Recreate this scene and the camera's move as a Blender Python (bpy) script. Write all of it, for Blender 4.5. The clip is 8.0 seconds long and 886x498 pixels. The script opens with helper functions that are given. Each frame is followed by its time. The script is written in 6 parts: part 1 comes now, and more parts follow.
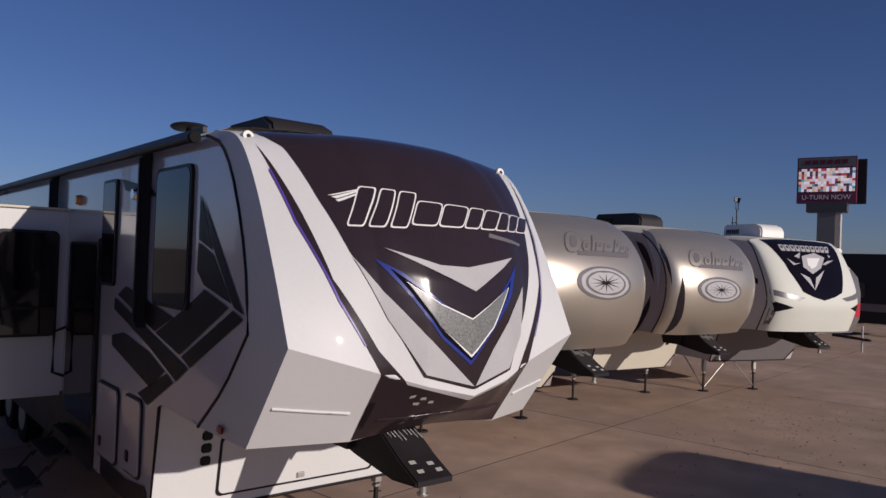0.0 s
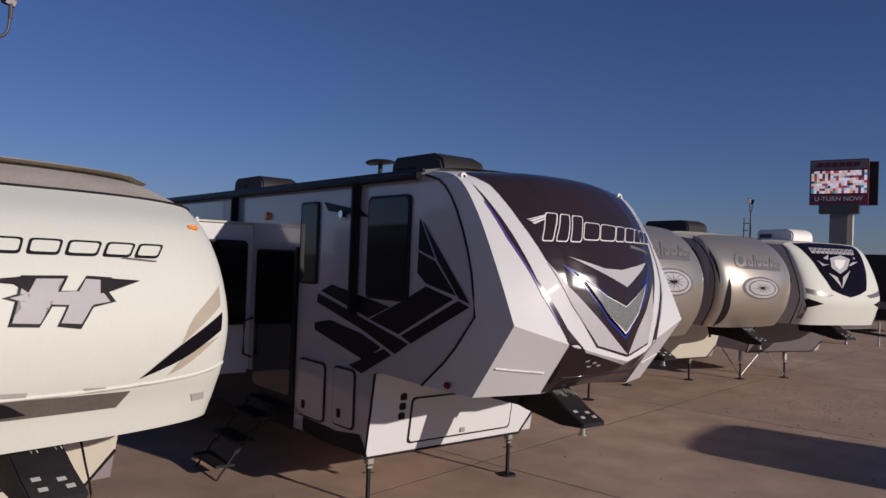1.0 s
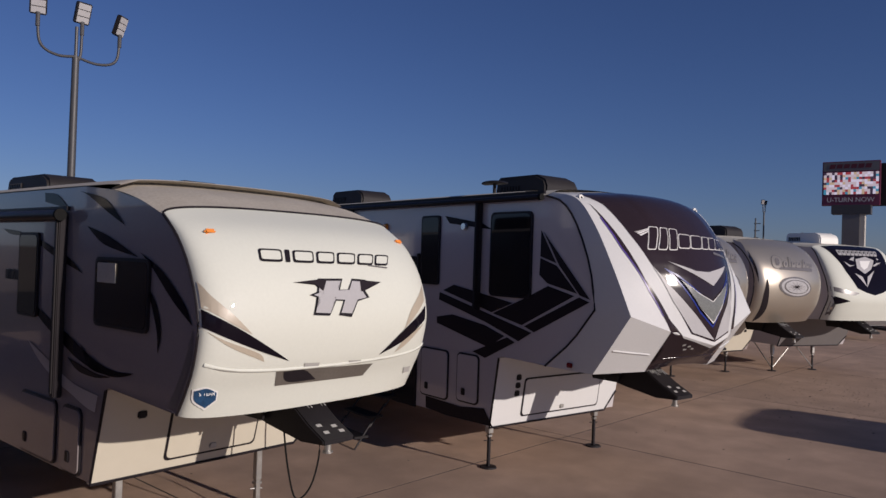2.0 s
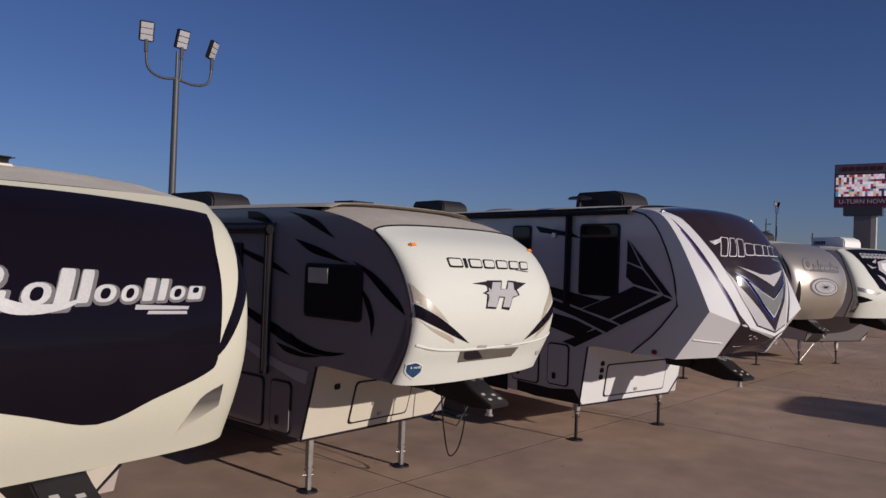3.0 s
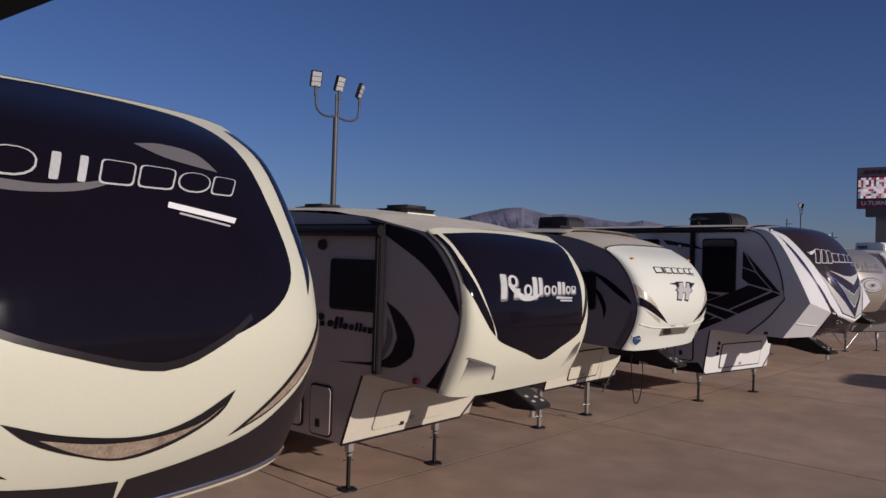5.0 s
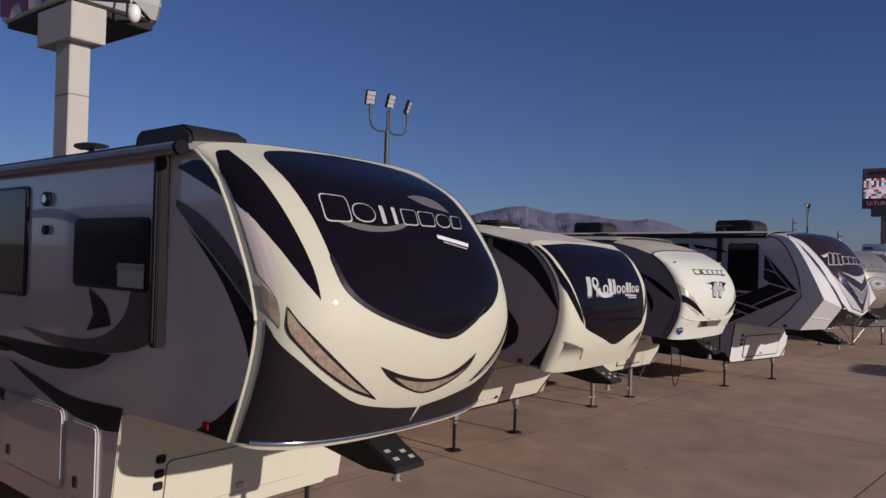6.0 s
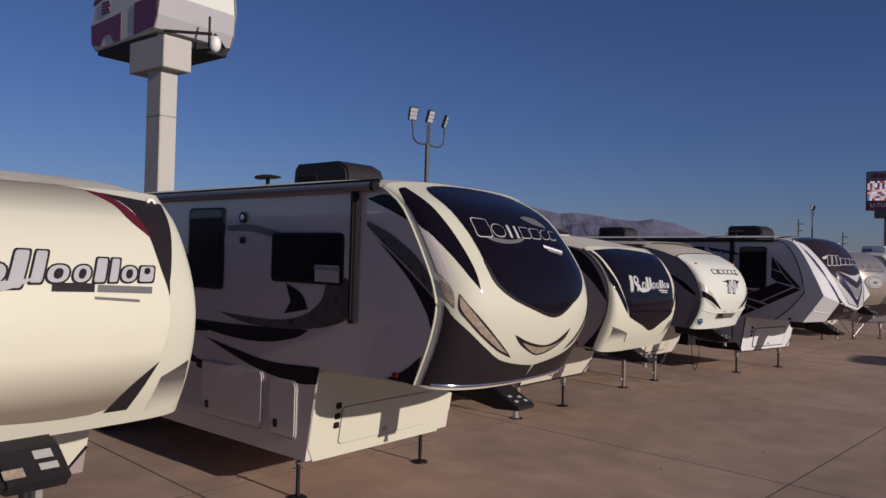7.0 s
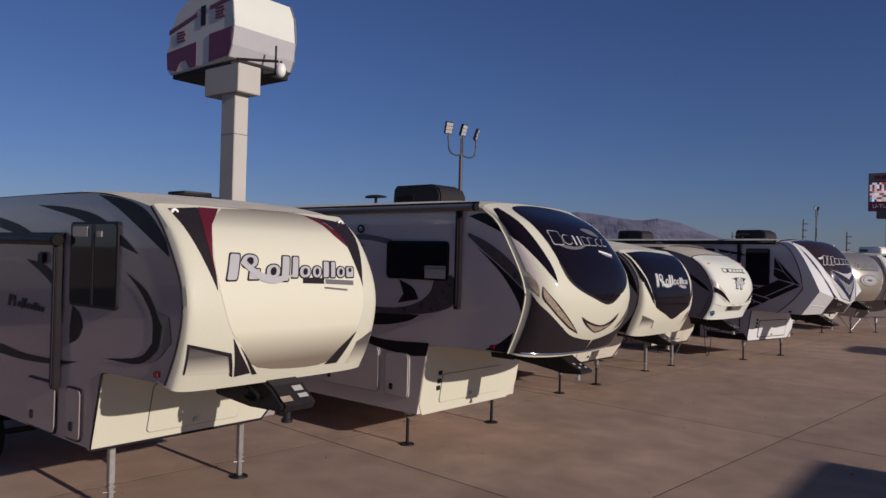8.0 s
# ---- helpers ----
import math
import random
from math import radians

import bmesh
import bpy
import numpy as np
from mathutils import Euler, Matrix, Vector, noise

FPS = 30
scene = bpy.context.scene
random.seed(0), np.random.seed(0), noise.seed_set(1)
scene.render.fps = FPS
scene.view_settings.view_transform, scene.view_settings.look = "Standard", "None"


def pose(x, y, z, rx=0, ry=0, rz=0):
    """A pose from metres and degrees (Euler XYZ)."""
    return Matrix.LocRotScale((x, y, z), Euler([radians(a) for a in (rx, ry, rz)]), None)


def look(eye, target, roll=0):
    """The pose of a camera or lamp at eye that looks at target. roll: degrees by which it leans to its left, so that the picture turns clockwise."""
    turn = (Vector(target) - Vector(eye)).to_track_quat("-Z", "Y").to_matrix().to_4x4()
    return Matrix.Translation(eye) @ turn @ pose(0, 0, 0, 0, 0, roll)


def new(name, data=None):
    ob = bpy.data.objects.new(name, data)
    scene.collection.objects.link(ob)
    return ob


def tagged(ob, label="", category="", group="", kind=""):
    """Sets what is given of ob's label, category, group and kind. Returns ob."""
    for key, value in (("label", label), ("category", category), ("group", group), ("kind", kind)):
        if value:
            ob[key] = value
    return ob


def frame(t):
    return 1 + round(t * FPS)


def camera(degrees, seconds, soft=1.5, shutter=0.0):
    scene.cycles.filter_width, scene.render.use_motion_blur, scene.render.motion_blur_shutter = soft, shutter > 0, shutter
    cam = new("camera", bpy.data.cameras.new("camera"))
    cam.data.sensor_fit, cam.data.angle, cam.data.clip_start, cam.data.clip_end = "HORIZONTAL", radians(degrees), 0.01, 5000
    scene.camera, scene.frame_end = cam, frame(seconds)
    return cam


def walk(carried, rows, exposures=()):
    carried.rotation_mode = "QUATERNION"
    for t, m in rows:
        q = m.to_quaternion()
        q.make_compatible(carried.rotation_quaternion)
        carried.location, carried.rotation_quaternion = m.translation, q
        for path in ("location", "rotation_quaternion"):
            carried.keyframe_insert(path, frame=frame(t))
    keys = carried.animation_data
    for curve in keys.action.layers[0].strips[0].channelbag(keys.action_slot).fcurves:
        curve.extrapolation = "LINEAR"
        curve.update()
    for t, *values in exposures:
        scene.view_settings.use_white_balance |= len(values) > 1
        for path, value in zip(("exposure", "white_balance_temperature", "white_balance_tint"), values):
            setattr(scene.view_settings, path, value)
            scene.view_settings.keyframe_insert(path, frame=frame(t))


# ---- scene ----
cam = camera(62.0, 8.0)
PATH = [
    (0, (-0.174, 0.169, 2.827), (-1.315, 1.812, 2.853), 2.2),
    (0.5, (-0.201, -1.148, 2.826), (-1.35, 0.489, 2.849), 2.3),
    (1, (-0.232, -2.335, 2.82), (-1.386, -0.703, 2.846), 2.1),
    (1.5, (-0.291, -3.464, 2.817), (-1.453, -1.836, 2.845), 1.9),
    (3, (-0.463, -6.874, 2.857), (-1.643, -5.259, 2.881), 2.0),
    (3.5, (-0.524, -8.175, 2.861), (-1.711, -6.565, 2.885), 1.9),
    (4, (-0.604, -9.428, 2.872), (-1.797, -7.823, 2.896), 1.8),
    (4.5, (-0.65, -10.679, 2.888), (-1.848, -9.078, 2.911), 1.8),
    (6, (-0.321, -14.429, 2.983), (-1.532, -12.837, 3.001), 1.6),
    (6.5, (-0.074, -15.743, 3.0), (-1.29, -14.154, 3.017), 1.6),
    (7, (0.28, -17.068, 2.996), (-0.941, -15.484, 3.014), 1.6),
    (7.5, (0.669, -18.488, 2.997), (-0.557, -16.909, 3.014), 1.6),
    (8, (1.053, -19.909, 3.011), (-0.178, -18.333, 3.028), 1.5),
]
walk(cam, [(t, look(eye, target, roll)) for t, eye, target, roll in PATH], [(0, 0.0, 6000, 37)])

# ---- light ----
SUN_EL, SUN_AZ = 17.5, 93.5          # degrees; azimuth clockwise from +Y
world = bpy.data.worlds.new("world")
scene.world = world
world.use_nodes = True
wn = world.node_tree
sky = wn.nodes.new("ShaderNodeTexSky")
sky.sky_type, sky.sun_disc = "NISHITA", False
sky.sun_elevation, sky.sun_rotation = radians(SUN_EL), radians(SUN_AZ)
sky.altitude, sky.air_density, sky.dust_density, sky.ozone_density = 400, 1.0, 0.3, 6.0
wn.links.new(sky.outputs[0], wn.nodes["Background"].inputs[0])
wn.nodes["Background"].inputs[1].default_value = 0.047
sun = new("sun", bpy.data.lights.new("sun", "SUN"))
sun.data.energy, sun.data.angle, sun.data.color = 3.85, radians(0.6), (0.97, 0.95, 0.68)
az, el = radians(SUN_AZ), radians(SUN_EL)
sun.matrix_world = look((math.sin(az) * math.cos(el) * 60, math.cos(az) * math.cos(el) * 60, math.sin(el) * 60), (0, 0, 0))


# ---- materials ----
def material(name, colour, rough=0.5, metal=0.0, vary=0.08, size=3.0, bump=0.0, coat=0.0, fine=40.0, dirt=None, spec=0.5):
    """A painted, moulded or raw surface: two scales of colour change, a gloss that varies, and fine relief."""
    m = bpy.data.materials.new(name)
    m.use_nodes = True
    nt = m.node_tree
    b = nt.nodes["Principled BSDF"]
    co = nt.nodes.new("ShaderNodeTexCoord")
    big, small = nt.nodes.new("ShaderNodeTexNoise"), nt.nodes.new("ShaderNodeTexNoise")
    big.inputs["Scale"].default_value, big.inputs["Detail"].default_value = size, 6
    small.inputs["Scale"].default_value, small.inputs["Detail"].default_value = fine, 4
    for n in (big, small):
        nt.links.new(co.outputs["Object"], n.inputs["Vector"])
    add = nt.nodes.new("ShaderNodeMath")
    add.operation = "ADD"
    nt.links.new(big.outputs[0], add.inputs[0])
    nt.links.new(small.outputs[0], add.inputs[1])
    ramp = nt.nodes.new("ShaderNodeMapRange")
    ramp.inputs[1].default_value, ramp.inputs[2].default_value = 0.6, 1.4
    nt.links.new(add.outputs[0], ramp.inputs[0])
    mix = nt.nodes.new("ShaderNodeMix")
    mix.data_type = "RGBA"
    low = dirt or tuple(c * (1 - vary) for c in colour)
    mix.inputs["A"].default_value = (*low, 1)
    mix.inputs["B"].default_value = (*[min(1, c * (1 + vary)) for c in colour], 1)
    nt.links.new(ramp.outputs[0], mix.inputs["Factor"])
    nt.links.new(mix.outputs["Result"], b.inputs["Base Color"])
    rr = nt.nodes.new("ShaderNodeMapRange")
    rr.inputs[3].default_value, rr.inputs[4].default_value = max(0.02, rough * 0.85), min(1, rough * 1.2)
    nt.links.new(big.outputs[0], rr.inputs[0])
    nt.links.new(rr.outputs[0], b.inputs["Roughness"])
    b.inputs["Metallic"].default_value = metal
    b.inputs["Coat Weight"].default_value = coat
    b.inputs["Coat Roughness"].default_value = 0.03
    b.inputs["Specular IOR Level"].default_value = spec
    if bump:
        bp = nt.nodes.new("ShaderNodeBump")
        bp.inputs["Strength"].default_value, bp.inputs["Distance"].default_value = bump, 0.01
        nt.links.new(small.outputs[0], bp.inputs["Height"])
        nt.links.new(bp.outputs[0], b.inputs["Normal"])
    return m


WHITE = material("white gelcoat", (0.61, 0.62, 0.555), 0.5, vary=0.03, coat=0.3, size=1.2, spec=0.15)
CREAM = material("cream gelcoat", (0.565, 0.55, 0.437), 0.5, vary=0.03, coat=0.3, size=1.2, spec=0.15)
PEARL = material("pearl silver gelcoat", (0.59, 0.59, 0.59), 0.45, vary=0.03, coat=0.3, size=1.2, spec=0.18)
CHAMPAGNE = material("champagne metallic gelcoat", (0.54, 0.48, 0.40), 0.34, metal=0.75, vary=0.05, coat=0.25, size=1.0)
TAUPE = material("taupe fibreglass wall", (0.325, 0.275, 0.265), 0.16, vary=0.04, coat=0.8, size=0.8)
# lighter, warmer taupe: light bounced off the next nose is in the colour
BOUNCETAUPE = material("taupe fibreglass wall with bounced light in its colour", (0.45, 0.385, 0.345), 0.16, vary=0.04, coat=0.8, size=0.8)
GREY = material("grey fibreglass wall", (0.63, 0.555, 0.51), 0.16, vary=0.04, coat=0.8, size=0.8)
DARKGREY = material("dark grey fibreglass wall", (0.25, 0.22, 0.225), 0.16, vary=0.05, coat=0.8, size=0.8)
SILVER = material("silver fibreglass wall", (0.52, 0.49, 0.50), 0.16, vary=0.03, coat=0.8, size=0.8)
OFFWHITE = material("off-white lower panel", (0.54, 0.50, 0.41), 0.33, vary=0.03, size=1.2, fine=8)
BLACK = material("black trim", (0.016, 0.013, 0.016), 0.4, vary=0.15, spec=0.2)
NIGHT = material("dark gloss panel", (0.007, 0.005, 0.009), 0.07, vary=0.1, spec=0.15)
PLUM = material("dark plum gloss panel", (0.028, 0.018, 0.022), 0.16, vary=0.1, spec=0.35)
VINYLGREY = material("charcoal vinyl", (0.022, 0.017, 0.02), 0.35, vary=0.08, spec=0.12)
VINYLMID = material("mid grey vinyl", (0.14, 0.13, 0.13), 0.3, vary=0.05, coat=0.3)
VINYLTAN = material("tan vinyl", (0.42, 0.36, 0.28), 0.35, vary=0.05, coat=0.3)
VINYLSILVER = material("silver vinyl", (0.40, 0.39, 0.40), 0.38, vary=0.05, spec=0.3)
VINYLWHITE = material("white vinyl", (0.75, 0.74, 0.72), 0.3, vary=0.03)
VINYLPALE = material("brushed pale grey vinyl", (0.48, 0.48, 0.47), 0.35, vary=0.15, size=6, fine=60)
VINYLBLUE = material("blue vinyl", (0.02, 0.035, 0.22), 0.25, vary=0.06, spec=0.3)
BRIGHTRED = material("bright red vinyl", (0.45, 0.02, 0.035), 0.3, vary=0.06)
VINYLRED = material("dark red vinyl", (0.11, 0.012, 0.02), 0.3, vary=0.06)
STONE = material("stone-print vinyl", (0.30, 0.23, 0.17), 0.3, vary=0.5, size=14, fine=60, coat=0.3)
MESHGREY = material("honeycomb-print vinyl", (0.16, 0.165, 0.16), 0.3, vary=0.5, size=60, fine=120, coat=0.3)
MEMBRANE = material("cream roof membrane", (0.62, 0.58, 0.49), 0.7, vary=0.1, size=2, bump=0.1, dirt=(0.46, 0.42, 0.34))
GREYROOF = material("weathered grey-tan roof membrane", (0.45, 0.41, 0.35), 0.75, vary=0.1, size=2, bump=0.1, dirt=(0.34, 0.30, 0.25))
RUBBER = material("black rubber", (0.012, 0.012, 0.012), 0.85, vary=0.2, bump=0.2, spec=0.1)
STEEL = material("galvanised steel", (0.42, 0.41, 0.39), 0.42, metal=0.8, vary=0.15, size=8)
CHROME = material("chrome", (0.75, 0.75, 0.76), 0.12, metal=1.0, vary=0.03)
BLACKSTEEL = material("black painted steel", (0.016, 0.014, 0.016), 0.5, vary=0.2, size=6, bump=0.1, spec=0.25)
PLASTIC = material("dark plastic shroud", (0.022, 0.019, 0.02), 0.55, vary=0.15, bump=0.05, spec=0.25)
WHITEPLASTIC = material("white plastic", (0.72, 0.70, 0.66), 0.4, vary=0.05)
AMBER = material("amber lens", (0.75, 0.24, 0.03), 0.2, vary=0.1, coat=0.5)
REDLENS = material("red lens", (0.22, 0.015, 0.02), 0.2, vary=0.1, coat=0.5)
TINT = material("tinted window glass", (0.008, 0.006, 0.008), 0.04, vary=0.1, spec=0.45)
STUCCO = material("tan stucco", (0.43, 0.41, 0.37), 0.9, vary=0.08, size=1.0, bump=0.3, fine=80)
MAROON = material("maroon paint", (0.16, 0.03, 0.07), 0.45, vary=0.08)
POLE = material("dark galvanised pole", (0.07, 0.07, 0.075), 0.5, metal=0.3, vary=0.1)
LABEL = material("paper label", (0.38, 0.37, 0.35), 0.6, vary=0.04)
CHALK = material("chalk mark", (0.6, 0.6, 0.58), 0.9, vary=0.1)
LINEN = material("cream curtain", (0.5, 0.46, 0.38), 0.9, vary=0.1)


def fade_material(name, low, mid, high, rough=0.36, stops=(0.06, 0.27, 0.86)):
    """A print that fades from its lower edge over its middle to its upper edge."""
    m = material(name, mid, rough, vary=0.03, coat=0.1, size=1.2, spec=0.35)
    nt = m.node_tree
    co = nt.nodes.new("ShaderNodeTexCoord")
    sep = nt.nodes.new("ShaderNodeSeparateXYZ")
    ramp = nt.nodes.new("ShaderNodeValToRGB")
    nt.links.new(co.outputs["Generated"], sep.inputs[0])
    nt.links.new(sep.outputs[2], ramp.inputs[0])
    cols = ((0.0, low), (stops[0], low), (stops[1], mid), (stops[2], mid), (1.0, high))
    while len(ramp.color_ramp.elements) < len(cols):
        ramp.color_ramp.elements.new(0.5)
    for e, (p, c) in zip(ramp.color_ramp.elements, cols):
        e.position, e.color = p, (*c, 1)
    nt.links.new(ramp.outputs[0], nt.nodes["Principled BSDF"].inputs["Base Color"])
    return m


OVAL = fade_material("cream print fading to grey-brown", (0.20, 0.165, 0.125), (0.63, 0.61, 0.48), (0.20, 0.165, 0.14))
SCOOP = fade_material("cream print fading to charcoal", (0.52, 0.49, 0.40), (0.10, 0.09, 0.085), (0.03, 0.025, 0.03), stops=(0.12, 0.62, 0.75))
SLOT = material("grey painted as recess shade", (0.12, 0.105, 0.09), 0.5, vary=0.15, size=4)
BADGEBLUE = material("blue badge print", (0.015, 0.06, 0.14), 0.3, vary=0.3, size=20, coat=0.4)
LEDVIOLET = material("violet light strip lens", (0.10, 0.05, 0.32), 0.3, vary=0.3, fine=200)
STONEDARK = material("dark stone-print vinyl", (0.10, 0.082, 0.072), 0.28, vary=0.4, size=8, fine=40, coat=0.3)


def ground_material(name, colour, stain, size):
    m = material(name, colour, 0.85, vary=0.1, size=size, bump=0.25, fine=220, dirt=stain)
    nt = m.node_tree
    b = nt.nodes["Principled BSDF"]
    mix = next(n for n in nt.nodes if n.bl_idname == "ShaderNodeMix")
    geo = nt.nodes.new("ShaderNodeNewGeometry")
    for n in [n for n in nt.nodes if n.bl_idname == "ShaderNodeTexNoise"]:
        nt.links.new(geo.outputs["Position"], n.inputs["Vector"])
    # wide stains and tyre-worn patches
    st = nt.nodes.new("ShaderNodeTexNoise")
    st.inputs["Scale"].default_value, st.inputs["Detail"].default_value, st.inputs["Roughness"].default_value = 0.35, 8, 0.65
    nt.links.new(geo.outputs["Position"], st.inputs["Vector"])
    rg = nt.nodes.new("ShaderNodeMapRange")
    rg.inputs[1].default_value, rg.inputs[2].default_value, rg.inputs[3].default_value, rg.inputs[4].default_value = 0.36, 0.66, 0.82, 1.12
    nt.links.new(st.outputs[0], rg.inputs[0])
    info = nt.nodes.new("ShaderNodeObjectInfo")
    rr = nt.nodes.new("ShaderNodeMapRange")
    rr.inputs[3].default_value, rr.inputs[4].default_value = 0.95, 1.05
    nt.links.new(info.outputs["Random"], rr.inputs[0])
    mu = nt.nodes.new("ShaderNodeMath")
    mu.operation = "MULTIPLY"
    nt.links.new(rg.outputs[0], mu.inputs[0])
    nt.links.new(rr.outputs[0], mu.inputs[1])
    vm = nt.nodes.new("ShaderNodeVectorMath")
    vm.operation = "SCALE"
    nt.links.new(mix.outputs["Result"], vm.inputs[0])
    nt.links.new(mu.outputs[0], vm.inputs["Scale"])
    nt.links.new(vm.outputs[0], b.inputs["Base Color"])
    return m


CONCRETE = ground_material("worn tan concrete", (0.435, 0.298, 0.217), (0.275, 0.187, 0.135), 1.6)
EARTH = ground_material("dry tan earth", (0.26, 0.205, 0.15), (0.17, 0.13, 0.095), 0.05)
JOINT = material("dirty joint filler", (0.05, 0.042, 0.036), 0.95, vary=0.3)


# ---- mesh helpers ----
def part(name, bm, mat, parent=None, label="", smooth=None):
    """One mesh object from a bmesh, under a thing or a part."""
    me = bpy.data.meshes.new(name)
    bm.normal_update()
    bm.to_mesh(me)
    bm.free()
    me.materials.append(mat)
    if smooth:
        me.polygons.foreach_set("use_smooth", [True] * len(me.polygons))
        me.set_sharp_from_angle(angle=radians(smooth))
    ob = new(name, me)
    if parent is not None:
        ob.parent = parent
    return tagged(ob, label)


def empty(name, m, label, category, group=""):
    ob = new(name)
    ob.matrix_world = m
    return tagged(ob, label, category, group)


def box(bm, x0, x1, y0, y1, z0, z1, bevel=0.0, segs=2):
    vs = bmesh.ops.create_cube(bm, size=1)["verts"]
    for v in vs:
        v.co = Vector(((x0 + x1) / 2 + v.co.x * (x1 - x0), (y0 + y1) / 2 + v.co.y * (y1 - y0), (z0 + z1) / 2 + v.co.z * (z1 - z0)))
    if bevel:
        es = list({e for v in vs for e in v.link_edges})
        bmesh.ops.bevel(bm, geom=es, offset=bevel, segments=segs, affect="EDGES")
    return bm


def boxed(x0, x1, y0, y1, z0, z1, bevel=0.0, segs=2):
    return box(bmesh.new(), x0, x1, y0, y1, z0, z1, bevel, segs)


def rod(bm, a, b, r, r2=None, n=12):
    a, b = Vector(a), Vector(b)
    d = b - a
    m = Matrix.Translation((a + b) / 2) @ d.to_track_quat("Z", "Y").to_matrix().to_4x4()
    bmesh.ops.create_cone(bm, cap_ends=True, segments=n, radius1=r, radius2=r if r2 is None else r2, depth=d.length, matrix=m)
    return bm


def pipe(bm, pts, r, n=8):
    """A bent tube along points."""
    pts = [Vector(p) for p in pts]
    rings = []
    for i, p in enumerate(pts):
        t = (pts[min(i + 1, len(pts) - 1)] - pts[max(i - 1, 0)]).normalized()
        q = t.to_track_quat("Z", "Y")
        rings.append([bm.verts.new(p + q @ Vector((r * math.cos(6.2832 * k / n), r * math.sin(6.2832 * k / n), 0))) for k in range(n)])
    for a, b in zip(rings, rings[1:]):
        for k in range(n):
            bm.faces.new((a[k], a[(k + 1) % n], b[(k + 1) % n], b[k]))
    bm.faces.new(rings[0][::-1]), bm.faces.new(rings[-1])
    return bm


def prism(bm, outline, y0, y1, bevel=0.0):
    """An outline in x, z drawn out from y0 to y1."""
    vs = [bm.verts.new((x, y0, z)) for x, z in outline]
    f = bm.faces.new(vs)
    ext = bmesh.ops.extrude_face_region(bm, geom=[f])["geom"]
    for v in ext:
        if isinstance(v, bmesh.types.BMVert):
            v.co.y = y1
    bmesh.ops.recalc_face_normals(bm, faces=bm.faces)
    if bevel:
        es = [e for e in bm.edges if abs(e.verts[0].co.y - e.verts[1].co.y) < 1e-6]
        bmesh.ops.bevel(bm, geom=es, offset=bevel, segments=2, affect="EDGES")
    return bm


def rounded(x0, x1, z0, z1, r, n=4):
    """The outline of a rectangle with round corners."""
    out = []
    for cx, cz, a in ((x1 - r, z1 - r, 0), (x0 + r, z1 - r, 90), (x0 + r, z0 + r, 180), (x1 - r, z0 + r, 270)):
        out += [(cx + r * math.cos(radians(a + 90 * k / n)), cz + r * math.sin(radians(a + 90 * k / n))) for k in range(n + 1)]
    return out


# caps begin
def spline(p, n, ends=True):
    """Catmull-Rom through the points p, n steps a stretch."""
    p = np.array(p, float)
    q = np.vstack([2 * p[0] - p[1], p, 2 * p[-1] - p[-2]])
    out = []
    for i in range(len(p) - 1):
        a, b, c, d = q[i : i + 4]
        for k in range(n):
            t = k / n
            out.append(0.5 * (2 * b + (c - a) * t + (2 * a - 5 * b + 4 * c - d) * t * t + (3 * b - a - 3 * c + d) * t**3))
    out.append(p[-1])
    return np.array(out)


def round_cap(W, edge, centre, n, steps=6, cols=41):
    """A moulded nose: its profile at the side walls and on the centre line, and how square it is in plan."""
    E, C = spline(edge, steps), spline(centre, steps)
    u = np.sin(np.linspace(-1, 1, cols) * np.pi / 2)
    k = (1 - np.abs(u) ** n) ** (1 / n)
    X = E[:, :1] + (C[:, :1] - E[:, :1]) * k
    Z = E[:, 1:] + (C[:, 1:] - E[:, 1:]) * k
    return X, np.tile(u * W / 2, (len(E), 1)), Z


def facet_cap(ys, rows, bend, steps=5, fine=6):
    """A nose of facets: rows of (x, z) for the columns at ys, from a side to the centre; flat facets below the row bend, rounded above it."""
    R = np.array(rows, float)
    low = [R[i] + (R[i + 1] - R[i]) * k / steps for i in range(bend) for k in range(steps)]
    high = spline(R[bend:].reshape(len(R) - bend, -1), steps).reshape(-1, len(ys), 2)
    G = np.concatenate([np.array(low).reshape(-1, len(ys), 2), high])
    full = np.concatenate([G[:, 1:], G[:, -2:0:-1]], 1)                 # corner to corner over the centre line
    yf = np.array(list(ys[1:]) + [-v for v in ys[-2:0:-1]])
    at = np.concatenate([yf[i] + (yf[i + 1] - yf[i]) * np.arange(fine) / fine for i in range(len(yf) - 1)] + [yf[-1:]])
    soft = spline(np.concatenate([full.transpose(1, 0, 2).reshape(len(yf), -1), yf[:, None]], 1), fine)[:, :-1].reshape(len(at), len(G), 2)
    flat = np.stack([[np.interp(at, yf, full[r, :, k]) for k in (0, 1)] for r in range(len(G))]).transpose(2, 0, 1)
    w = np.clip((np.arange(len(G)) - bend * steps) / (1.6 * steps), 0, 1)[None, :, None]
    F = flat * (1 - w) + soft * w
    side = [G[:, 0] + (G[:, 1] - G[:, 0]) * k / 4 for k in range(4)]
    ysd = [ys[0] + (ys[1] - ys[0]) * k / 4 for k in range(4)]
    A = np.stack(side + list(F) + side[::-1], 1)
    y = np.array(ysd + list(at) + [-v for v in ysd[::-1]])
    return A[..., 0], np.tile(y, (len(G), 1)), A[..., 1]


